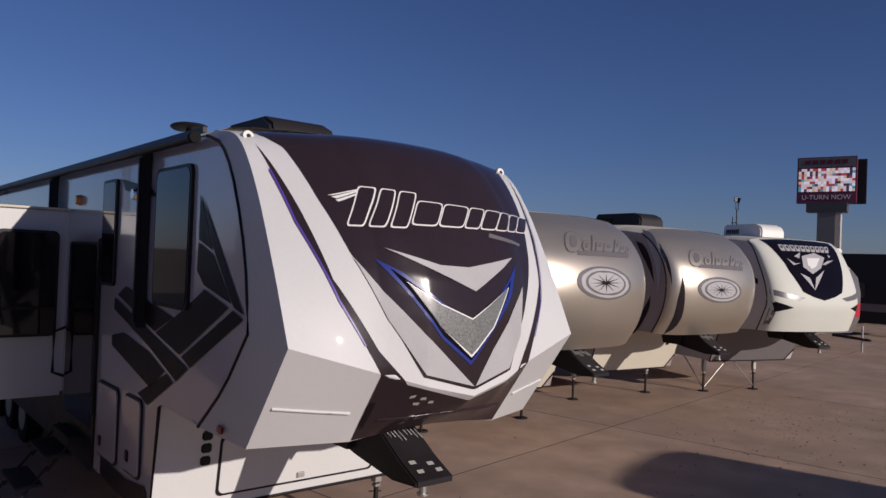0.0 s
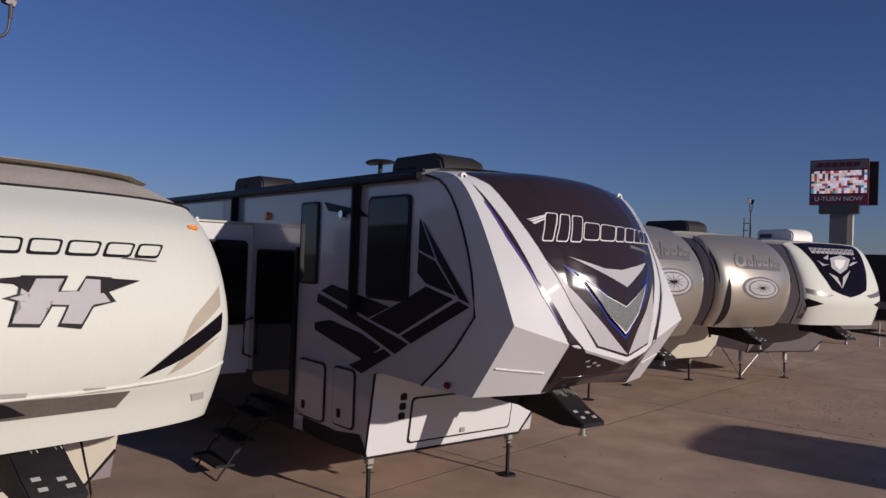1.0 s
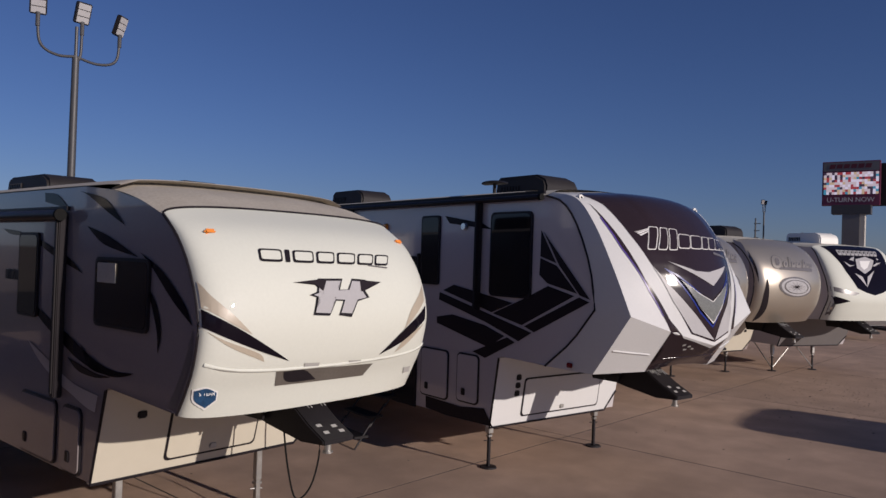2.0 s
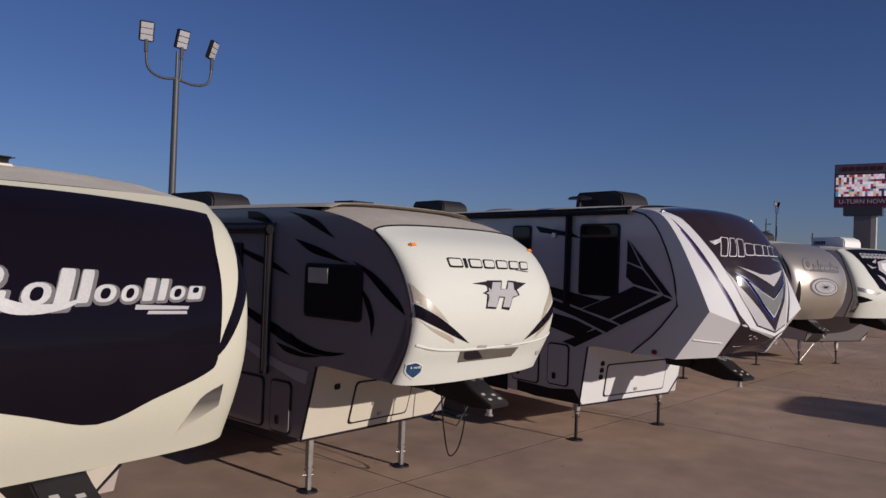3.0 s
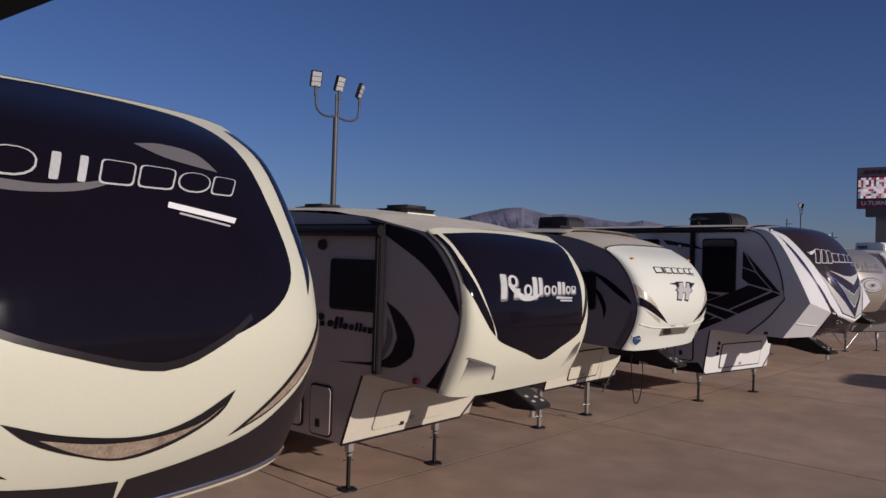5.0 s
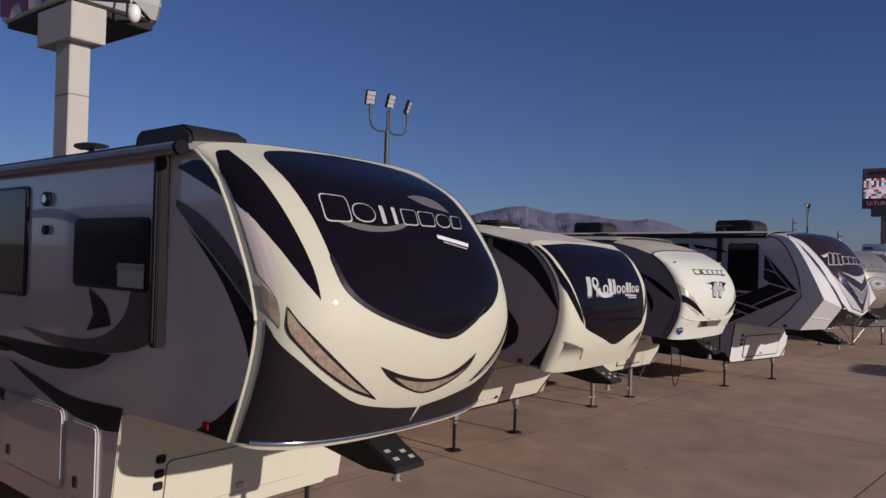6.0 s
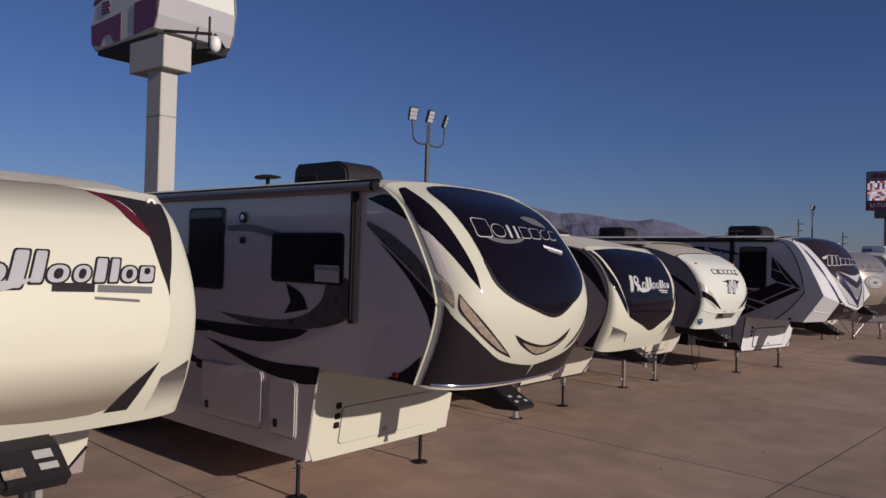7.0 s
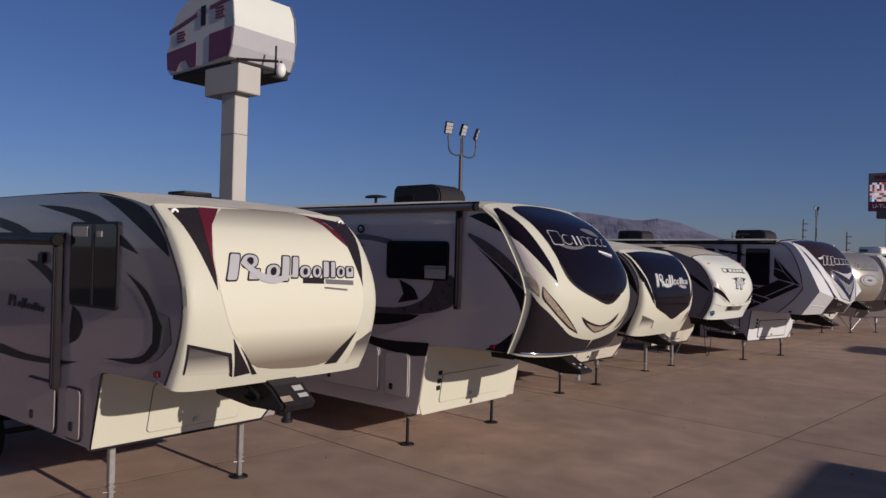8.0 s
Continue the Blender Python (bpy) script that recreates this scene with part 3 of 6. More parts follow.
    def aircon(self, x, z, length=0.95, width=0.72, high=0.32, mat=None, y=0.0):
        """A roof air conditioner with sloping ends and vent slots."""
        bm = bmesh.new()
        hl, hw = length / 2, width / 2
        out = [(-hl, 0), (-hl, high * 0.82), (-hl + 0.06, high), (hl - 0.22, high), (hl - 0.05, high * 0.78), (hl, high * 0.5), (hl, 0)]
        prism(bm, out, -hw, hw, 0.03)
        for v in bm.verts:
            v.co.y *= 1 - 0.08 * max(0, v.co.z / high)
            v.co += Vector((x, y, z))
        ac = part("air_conditioner", bm, mat or PLASTIC, self.root, smooth=40)
        for i in range(7):
            part("vent_slot", boxed(x - hl + 0.12 + 0.06 * i, x - hl + 0.15 + 0.06 * i, y - hw - 0.002, y - hw + 0.03, z + 0.09, z + 0.2), BLACK, ac)
        return ac

    def vent(self, x, z, y=0.0):
        v = part("roof_vent", boxed(x - 0.28, x + 0.28, y - 0.28, y + 0.28, z - 0.03, z + 0.025, 0.012), MEMBRANE, self.root)
        lid = boxed(x - 0.3, x + 0.3, y - 0.3, y + 0.3, z + 0.025, z + 0.13, 0.05, 3)
        for q in lid.verts:
            if q.co.z > z + 0.08:
                q.co.x, q.co.y = x + (q.co.x - x) * 0.72, y + (q.co.y - y) * 0.72
        part("vent_cover", lid, PLASTIC, v, smooth=50)

    def antenna(self, x, y, z):
        """A raised aerial: a flared foot, a thin stem and a flat wing with drooping tips."""
        foot = rod(rod(bmesh.new(), (x, y, z - 0.03), (x, y, z + 0.04), 0.10, 0.05), (x, y, z + 0.04), (x, y, z + 0.19), 0.026)
        a = part("antenna", foot, BLACKSTEEL, self.root, smooth=40)
        wing = bmesh.new()
        bmesh.ops.create_uvsphere(wing, u_segments=20, v_segments=8, radius=1.0)
        for v in wing.verts:
            v.co = Vector((x + 0.23 * v.co.x, y + 0.15 * v.co.y, z + 0.205 + 0.028 * v.co.z - 0.02 * abs(v.co.x) ** 3))
        part("antenna_wing", wing, BLACKSTEEL, a, smooth=60)

    def marker(self, x, y, z, mat=AMBER, on=None):
        if mat is REDLENS:
            y += 0.02
            part("marker_light", boxed(x - 0.045, x + 0.045, y - 0.02, y, z - 0.03, z + 0.03, 0.01), mat, self.root)
            return
        part("marker_light", boxed(x - 0.02, x + 0.02, y - 0.05, y + 0.05, z - 0.022, z + 0.022, 0.015), mat, on or self.root)

    def awning(self, x0, x1, z, arms, foot=1.6, mat=BLACK, y=None, r=0.06):
        """A rolled awning with its arms against the wall."""
        y = (-self.h if y is None else y)
        roll = rod(bmesh.new(), (x0, y - 0.09, z), (x1, y - 0.09, z), r, n=16)
        a = part("awning", roll, mat, self.root, smooth=40)
        part("awning_rail", boxed(x0, x1, y - 0.03, y + 0.0, z + 0.045, z + 0.085), BLACK, a)
        for x, f in arms:
            ar = part("awning_arm", boxed(x - 0.045, x + 0.045, y - 0.085, y - 0.004, f, z + 0.03, 0.01), BLACK, a)
            part("arm_channel", boxed(x - 0.02, x + 0.02, y - 0.1, y - 0.083, f + 0.04, z - 0.05, 0.004, 1), BLACKSTEEL, ar)
        for x in (x0, x1):
            part("end_cap", rod(bmesh.new(), (x - 0.02, y - 0.09, z), (x + 0.02, y - 0.09, z), r + 0.006, n=16), RUBBER, a)

    def wheels(self, xs, r=0.38):
        for x in xs:
            for s in (-1, 1):
                y = s * (self.h - 0.22)
                bm = bmesh.new()
                rod(bm, (x, y - 0.11, r), (x, y + 0.11, r), r, n=28)
                bmesh.ops.bevel(bm, geom=[e for e in bm.edges if abs(e.verts[0].co.y - e.verts[1].co.y) < 1e-4], offset=0.035, segments=2, affect="EDGES")
                w = part("wheel", bm, RUBBER, self.root, smooth=40)
                part("rim", rod(bmesh.new(), (x, y + s * 0.09, r), (x, y + s * 0.118, r), r * 0.6, r * 0.52, 20), STEEL, w)
            part("axle", rod(bmesh.new(), (x, -self.h + 0.3, r), (x, self.h - 0.3, r), 0.04), BLACKSTEEL, self.root)


def stroke(pts, n=8):
    """A swoosh: points (a, b, width) along its middle, drawn as a closed outline."""
    p = spline(pts, n)
    d = np.gradient(p[:, :2], axis=0)
    d /= np.linalg.norm(d, axis=1)[:, None] + 1e-9
    nrm = np.stack([-d[:, 1], d[:, 0]], 1) * np.abs(p[:, 2:3]) / 2
    a, b = p[:, :2] + nrm, p[:, :2] - nrm
    return [tuple(q) for q in a] + [tuple(q) for q in b[::-1]]


def entry_door(t, x0, x1, z0, z1, mat):
    """A side door: frame, leaf, dark light, hinges and lock."""
    y = -t.h
    d = part("entry_door", prism(bmesh.new(), rounded(x0 - 0.06, x1 + 0.06, z0 - 0.05, z1 + 0.06, 0.09), y - 0.018, y + 0.01), BLACK, t.root, "entry door in a dark frame")
    part("door_leaf", prism(bmesh.new(), rounded(x0, x1, z0, z1, 0.06), y - 0.030, y - 0.005), mat, d)
    part("door_light", prism(bmesh.new(), rounded(x0 + 0.12, x1 - 0.12, z0 + 0.95, z1 - 0.14, 0.05), y - 0.036, y - 0.02), TINT, d, "dark door window")
    part("door_lock", boxed(x1 - 0.12, x1 - 0.03, y - 0.05, y - 0.028, z0 + 0.78, z0 + 0.94, 0.01), BLACK, d)
    for z in (z0 + 0.2, z0 + 1.0, z1 - 0.25):
        part("hinge", boxed(x0 - 0.05, x0 + 0.04, y - 0.042, y - 0.028, z, z + 0.09, 0.006), BLACKSTEEL, d)
    return d


def entry_steps(t, x0, x1, top, mat, n=3):
    """Folding steps under a door, with treads, stringers and the last step on the ground."""
    y = -t.h
    s = part("entry_steps", boxed(x0, x1, y - 0.16, y + 0.05, top - 0.16, top - 0.10, 0.01), BLACKSTEEL, t.root)
    drop = (top - 0.16) / n
    for i in range(n):
        z, ya = top - 0.12 - drop * (i + 0.45), y - 0.12 - 0.25 * i
        tread = part("tread", boxed(x0, x1, ya - 0.25, ya, z - 0.035, z, 0.008), mat, s)
        for k in range(4):
            part("tread_groove", boxed(x0 + 0.03, x1 - 0.03, ya - 0.22 + 0.055 * k, ya - 0.20 + 0.055 * k, z - 0.002, z + 0.002), BLACKSTEEL, tread)
        for x in (x0 + 0.03, x1 - 0.03):
            part("stringer", rod(bmesh.new(), (x, ya + 0.04, z + 0.16), (x, ya - 0.22, z - 0.16 if i < n - 1 else 0.0), 0.014, n=8), BLACKSTEEL, s)
    return s


def end_window(t, slide, x, a, b, z0, z1):
    """A dark window in the front wall of a room that slides out; a and b: how far out from the side wall."""
    turn = Matrix(((0, -1, 0, 0), (1, 0, 0, 0), (0, 0, 1, 0), (0, 0, 0, 1)))
    w = part("slide_window", prism(bmesh.new(), rounded(-t.h - b, -t.h - a, z0, z1, 0.07), -x - 0.03, -x + 0.03), BLACK, slide, "dark tinted window")
    w.matrix_local = turn
    part("pane", prism(bmesh.new(), rounded(-t.h - b + 0.03, -t.h - a - 0.03, z0 + 0.03, z1 - 0.03, 0.05), -x - 0.036, -x + 0.02), TINT, w)
    part("pane_bar", boxed(-t.h - b + 0.03, -t.h - a - 0.03, -x - 0.042, -x - 0.03, z0 + 0.30, z0 + 0.325, 0.003, 1), BLACK, w)
    return w


# ---- ground ----
bm = bmesh.new()
bmesh.ops.create_grid(bm, x_segments=40, y_segments=40, size=4500)
for v in bm.verts:
    v.co.z = -0.06
tagged(part("ground", bm, EARTH), "flat dry tan earth reaching the horizon", "ground", kind="structure")

# ---- trailers ----
T = {}
t = T["small_cream"] = Trailer("small_cream", "small cream and taupe fifth-wheel trailer with shaded grey nose graphics", TAUPE, CREAM,
                               [(-0.5, 3.50), (-1.18, 3.58), (-2.6, 3.60)], ((-0.96, 1.68), (-1.17, 0.84)), rear=-7.5, panel=CREAM)
t.window(-1.68, -0.63, 2.36, 3.27)
part("window_bar", boxed(-1.175, -1.125, -t.h - 0.036, -t.h - 0.02, 2.39, 3.24, 0.006), BLACK, t.body, "black bar across the window")
for x0, x1 in ((-1.60, -1.27), (-1.06, -0.95)):
    part("blind", boxed(x0, x1, -t.h - 0.034, -t.h - 0.027, 3.11, 3.22 if x1 < -1.2 else 3.17, 0.002), LINEN, t.body, "pale blind at the window")
part("porch_light", boxed(-2.47, -2.31, -t.h - 0.05, -t.h, 2.79, 2.93, 0.02, 2), BLACK, t.root, "black porch light")
t.legs(-1.6, (-0.75, 1.0), slim=False)
pin = part("pin_box", prism(bmesh.new(), [(-0.4, 1.78), (0.36, 1.72), (0.58, 1.63), (0.80, 1.46), (0.76, 1.39), (0.2, 1.37), (-0.4, 1.42)], -0.22, 0.22, 0.03), BLACKSTEEL, t.root, "bulky black king-pin box")
part("king_pin", rod(rod(bmesh.new(), (0.58, 0, 1.25), (0.58, 0, 1.42), 0.04), (0.58, 0, 1.24), (0.58, 0, 1.27), 0.06), BLACKSTEEL, pin)
for s in (-1, 1):
    part("side_plate", prism(bmesh.new(), [(-0.5, 1.72), (0.30, 1.68), (0.20, 1.50), (-0.4, 1.50)], s * 0.25 - 0.014, s * 0.25 + 0.014), BLACKSTEEL, pin)
part("hose_loop", pipe(bmesh.new(), [tuple(q) for q in spline([(0.2, -0.25, 1.62), (0.34, -0.28, 1.58), (0.44, -0.27, 1.52), (0.34, -0.25, 1.47), (0.2, -0.24, 1.49)], 4)], 0.022), RUBBER, pin)
slope = lambda q, w: (0.58 + 0.22 * q + 0.004, w, 1.63 - 0.17 * q + 0.005)
for q0, q1, w0, w1, m in ((0.12, 0.38, 0.02, 0.14, LABEL), (0.52, 0.72, 0.03, 0.15, LABEL), (0.55, 0.82, -0.2, -0.07, STONE)):
    lb = bmesh.new()
    lb.faces.new([lb.verts.new(slope(q, w)) for q, w in ((q0, w0), (q1, w0), (q1, w1), (q0, w1))])
    bmesh.ops.recalc_face_normals(lb, faces=lb.faces)
    part("warning_label", lb, m, pin)
t.front_hatch(-0.6, 0.62, 0.93, 1.5, CREAM, VINYLMID, 0.006)
t.awning(-7.2, -1.86, 3.07, [(-1.92, 1.40), (-6.9, 1.4)])
t.hatch(-2.72, -1.95, 0.87, 1.46, TAUPE)
t.hatch(-1.71, -1.34, 0.89, 1.47, TAUPE)
t.vent(-1.35, 3.56)
for y in (-1.08, 1.08):
    t.mount(y, 3.36)
part("roof_dome", boxed(-4.3, -3.5, -0.3, 0.3, 3.62, 3.76, 0.06, 3), WHITEPLASTIC, t.root, smooth=50)
t.marker(0.15, -t.h - 0.02, 1.81, REDLENS)
t.wheels((-4.6, -5.5))

t = T["tall_cream"] = Trailer("tall_cream", "tall cream and grey fifth-wheel trailer with a dark glossy windshield panel", GREY, CREAM,
                              [(-0.5, 3.74), (-2.0, 3.76)], ((-0.93, 1.62), (-1.11, 0.545)), rear=-10.5, seam=CREAM, trim=False, cut=0.10, panel=CREAM)
t.legs(-1.5, (-1.05, 1.18))
t.hitch(1.06, z=1.28)
t.window(-1.82, -0.54, 2.63, 3.22, 0.07)
t.window(-3.69, -2.86, 2.47, 3.55, 0.06)
part("blind", boxed(-0.99, -0.58, -t.h - 0.034, -t.h - 0.027, 2.66, 2.85), LINEN, t.body, "cream blind at the window")
part("blind_rail", boxed(-1.0, -0.57, -t.h - 0.04, -t.h - 0.027, 2.80, 2.83), STEEL, t.body)
t.awning(-9.5, 0.0, 3.71, [(-0.33, 2.23), (-8.8, 2.2)], r=0.05, mat=VINYLMID)
t.hatch(-3.28, -1.93, 0.79, 1.52, GREY, seal=VINYLSILVER)
t.hatch(-1.81, -1.28, 0.78, 1.47, GREY, seal=VINYLSILVER)
t.aircon(-2.1, 3.84, length=1.1, high=0.37)
t.front_hatch(-0.82, 0.75, 0.69, 1.15, CREAM, VINYLMID, 0.006)
t.antenna(-2.59, -0.82, 3.78)
t.plugs(-0.88, (1.18, 1.05, 0.94))
for z in (3.41, 3.12):
    part("porch_light", rod(bmesh.new(), (-2.43, -t.h - 0.035, z), (-2.43, -t.h, z), 0.07 if z > 3.3 else 0.045, n=18), BLACK, t.root)
part("lamp_lens", rod(bmesh.new(), (-2.41, -t.h - 0.05, 3.41), (-2.41, -t.h - 0.03, 3.41), 0.04, n=14), CHROME, t.body)
door = t.window(-5.6, -4.95, 1.2, 3.05, 0.08)
tagged(door, "dark entry door")
part("grab_rail", pipe(bmesh.new(), [(-4.86, -t.h, 1.5), (-4.86, -t.h - 0.08, 1.55), (-4.86, -t.h - 0.08, 2.6), (-4.86, -t.h, 2.65)], 0.016), CHROME, t.root)
t.slide_out(-2.7, -0.32, 2.0, 3.40, 0.59, CREAM, side=1)
t.marker(0.30, -t.h - 0.02, 1.74, REDLENS)
t.wheels((-6.4, -7.4))

t = T["cream"] = Trailer("cream", "cream and taupe fifth-wheel trailer with a black glossy nose panel", BOUNCETAUPE, CREAM,
                         [(-0.49, 3.26), (-1.08, 3.36), (-2.5, 3.44)], ((-0.95, 1.54), (-1.26, 0.70)), rear=-9.0)
t.legs(-1.6, (-0.75, 0.9))
t.hitch(0.69)
t.window(-1.49, -0.71, 2.27, 2.86, 0.05)
t.awning(-8.0, -0.62, 3.18, [(-0.66, 1.60), (-7.5, 1.6)])
t.hatch(-3.12, -1.92, 0.80, 1.37, BOUNCETAUPE)
t.hatch(-1.79, -1.40, 0.75, 1.36, BOUNCETAUPE)
entry_door(t, -4.18, -3.70, 0.92, 2.76, BOUNCETAUPE)
entry_steps(t, -4.22, -3.62, 0.92, STEEL)
sl = t.slide_out(-7.4, -4.86, 0.98, 2.82, 0.9, CREAM)
end_window(t, sl, -4.80, 0.06, 0.74, 1.72, 2.66)
part("slide_rail", pipe(bmesh.new(), [(-4.79, -t.h - 0.10, 1.72), (-4.72, -t.h - 0.10, 1.68), (-4.72, -t.h - 0.10, 1.25), (-4.72, -t.h - 0.16, 1.18), (-4.72, -t.h - 0.42, 1.18), (-4.72, -t.h - 0.46, 1.25), (-4.72, -t.h - 0.46, 1.5), (-4.72, -t.h - 0.36, 1.70), (-4.79, -t.h - 0.36, 1.72)], 0.016), BLACK, sl)
part("grab_rail", pipe(bmesh.new(), [(-3.60, -t.h, 1.2), (-3.60, -t.h - 0.08, 1.25), (-3.60, -t.h - 0.08, 2.60), (-3.66, -t.h - 0.08, 2.72)], 0.018), BLACK, t.root)
t.vent(-1.45, 3.44)
t.vent(-3.1, 3.49)
part("roof_cap", rod(bmesh.new(), (-4.92, 0, 3.5), (-4.92, 0, 3.66), 0.1, 0.08, 16), WHITEPLASTIC, t.root)
for x, z in ((-1.65, 3.02), (-3.22, 3.05)):
    part("porch_speaker", rod(bmesh.new(), (x, -t.h - 0.04, z), (x, -t.h, z), 0.06, 0.07, 16), BLACK, t.root)
t.front_hatch(-0.78, 0.62, 0.80, 1.3, OFFWHITE, VINYLMID, 0.006)
t.plugs(-0.25, (0.83,))
t.plugs(0.95, (1.25,))
t.marker(-0.11, -t.h - 0.02, 1.59, REDLENS)
t.wheels((-5.5, -6.4))

t = T["white"] = Trailer("white", "white and dark grey fifth-wheel trailer with black side streaks", DARKGREY, WHITE,
                         [(-0.45, 3.24), (-0.9, 3.33), (-1.43, 3.38)], ((-0.93, 1.60), (-1.16, 0.74)), rear=-8.5, top_skin=GREYROOF)
t.legs(-1.5, (-0.8, 0.8), slim=False)
t.hitch(0.69)
t.window(-1.14, -0.21, 2.15, 2.75, 0.06)
t.hatch(-1.71, -1.32, 0.77, 1.38, DARKGREY)
t.hatch(-2.68, -1.84, 0.78, 1.38, DARKGREY)
slim = t.window(-2.86, -2.38, 2.12, 2.96, 0.05)
part("blind", boxed(-1.07, -0.74, -t.h - 0.034, -t.h - 0.027, 2.53, 2.70, 0.002), LINEN, t.body, "cream blind at the window")
t.awning(-7.8, -1.74, 3.12, [(-1.80, 1.42), (-7.3, 1.42)], r=0.05)
t.front_hatch(-0.56, 0.46, 0.83, 1.36, OFFWHITE)
t.plugs(-0.85, (1.34,))
part("roof_seam", pipe(bmesh.new(), [(t.cap[0][-1, c], t.cap[1][-1, c], t.cap[2][-1, c] + 0.006) for c in range(t.cap[0].shape[1])], 0.010, 6), BLACK, t.root, smooth=60)
t.ridge([(0.0, 1.90), (0.6, 1.91), (1.0, 1.94), (1.2, 1.99)], 0.014)
t.vent(-1.75, 3.42)
t.aircon(-5.2, 3.46, length=1.35, high=0.3)
t.marker(cap_x(t.cap, -1.05, 2.98) + 0.01, -1.05, 2.98, AMBER, t.nose)
t.marker(cap_x(t.cap, 1.05, 2.98) + 0.01, 1.05, 2.98, AMBER, t.nose)
t.wheels((-5.0, -5.9))
part("power_cable", pipe(bmesh.new(), [tuple(q) for q in spline([(-0.32, 0.16, 1.45), (-0.3, 0.2, 1.2), (-0.3, 0.27, 0.78), (-0.3, 0.38, 0.46), (-0.3, 0.56, 0.54), (-0.3, 0.66, 0.87), (-0.3, 0.6, 1.2), (-0.32, 0.55, 1.45)], 5)], 0.009), RUBBER, t.root)

t = T["silver"] = Trailer("silver", "silver-white toy-hauler trailer with an angular plum and blue nose", SILVER, PEARL,
                          [(-1.0, 3.66), (-2.0, 3.67)], ((-1.20, 1.55), (-1.34, 0.61)), panel=PEARL, rear=-11.5)
t.legs(-1.55, (-1.08, 1.12))
t.hitch(0.74, z=1.17)
t.window(-1.39, -0.62, 2.36, 3.47, 0.07)
t.window(-2.92, -2.48, 2.45, 3.46, 0.05)
door = t.window(-4.15, -3.03, 0.98, 2.86, 0.06)
tagged(door, "dark entry door")
part("door_frame", boxed(-3.02, -2.95, -t.h - 0.03, -t.h + 0.01, 1.15, 2.9, 0.01), BLACK, t.root)
t.awning(-10.5, -0.42, 3.63, [(-1.61, 2.15), (-4.9, 2.1)], r=0.036)
t.hatch(-2.84, -2.20, 0.82, 1.53, SILVER)
t.hatch(-2.01, -1.55, 0.86, 1.54, SILVER)
t.front_hatch(-0.74, 0.88, 0.70, 1.24, PEARL)
t.plugs(-0.86, (1.26, 1.15, 1.04))
for y in (-1.2, 1.2):
    t.mount(y, 3.615)
t.aircon(-1.85, 3.74, length=1.05, high=0.35)
t.aircon(-6.7, 3.79, length=1.15, high=0.33)
t.antenna(-1.75, -0.94, 3.72)
# this black sheet also stands for the deep shade below the slide-out
part("skirt", boxed(-11.4, -2.95, -t.h - 0.016, -t.h + 0.02, 0.60, 1.17, 0.006), BLACK, t.root, "black lower skirt with the deep shade in its colour")
sl = t.slide_out(-7.6, -4.35, 1.12, 3.20, 0.80, PEARL)
part("outer_wall_panel", boxed(-7.62, -4.34, -t.h - 0.862, -t.h - 0.85, 1.10, 3.22, 0.004), PLUM, sl, "dark brown glossy outer wall")
end_window(t, sl, -4.29, 0.10, 0.72, 1.80, 2.97)
for x, z, m in ((-1.93, 3.29, CHROME), (-3.88, 3.31, AMBER)):
    part("porch_light", rod(bmesh.new(), (x, -t.h - 0.05, z), (x, -t.h, z), 0.045, 0.06, 16), m, t.root)
part("grab_rail", pipe(bmesh.new(), [(-4.25, -t.h, 1.35), (-4.25, -t.h - 0.12, 1.4), (-4.25, -t.h - 0.12, 1.85), (-4.25, -t.h, 1.9)], 0.018), BLACK, t.root)
t.marker(0.05, -t.h - 0.02, 1.62, REDLENS)
t.wheels((-7.0, -8.0, -9.0))
entry_steps(t, -4.0, -3.25, 0.98, BLACKSTEEL)

for k in ("champagne", "champagne_far"):
    t = T[k] = Trailer(k, "champagne metallic fifth-wheel trailer with an oval compass emblem", TAUPE, CHAMPAGNE, [(-0.8, 3.50), (-2.0, 3.54)], ((-1.2, 1.6), (-1.5, 0.65)))
    t.legs(-2.05, (-1.1, 1.1))
    t.hitch(0.75)
    t.window(-1.3, -0.7, 2.4, 3.1)
    t.plugs(0.9, (1.2,))
    t.wheels((-6.0, -7.0))
t.aircon(-1.7, 3.62, length=1.3, high=0.3)
t = T["white_black"] = Trailer("white_black", "white fifth-wheel trailer with a black shield-shaped nose panel", SILVER, WHITE, [(-0.8, 3.5), (-2.0, 3.52)], ((-0.9, 1.5), (-1.2, 0.72)), panel=VINYLMID)
t.hitch(0.8)
t.aircon(-1.25, 3.58, length=1.2, high=0.32, mat=WHITEPLASTIC)
t.window(-1.3, -0.7, 2.4, 3.1)
t.legs(-1.4, (-1.2, 0.3))
for a, b in (((-1.4, -1.2), (-1.4, -0.5)), ((-1.4, 0.3), (-1.4, -0.4)), ((-1.4, -1.2), (-2.1, -1.2))):
    part("leg_brace", rod(bmesh.new(), (*a, 0.08), (*b, 0.75), 0.015, n=8), STEEL, t.root)
t.wheels((-6.0, -7.0))


# ---- vinyl and emblems ----
t = T["small_cream"]
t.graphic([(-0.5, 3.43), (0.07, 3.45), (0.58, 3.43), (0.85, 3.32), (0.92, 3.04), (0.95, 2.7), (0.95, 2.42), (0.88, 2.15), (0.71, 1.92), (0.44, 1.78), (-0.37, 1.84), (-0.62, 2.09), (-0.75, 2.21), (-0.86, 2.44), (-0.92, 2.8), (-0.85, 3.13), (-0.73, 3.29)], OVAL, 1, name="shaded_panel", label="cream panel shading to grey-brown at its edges")
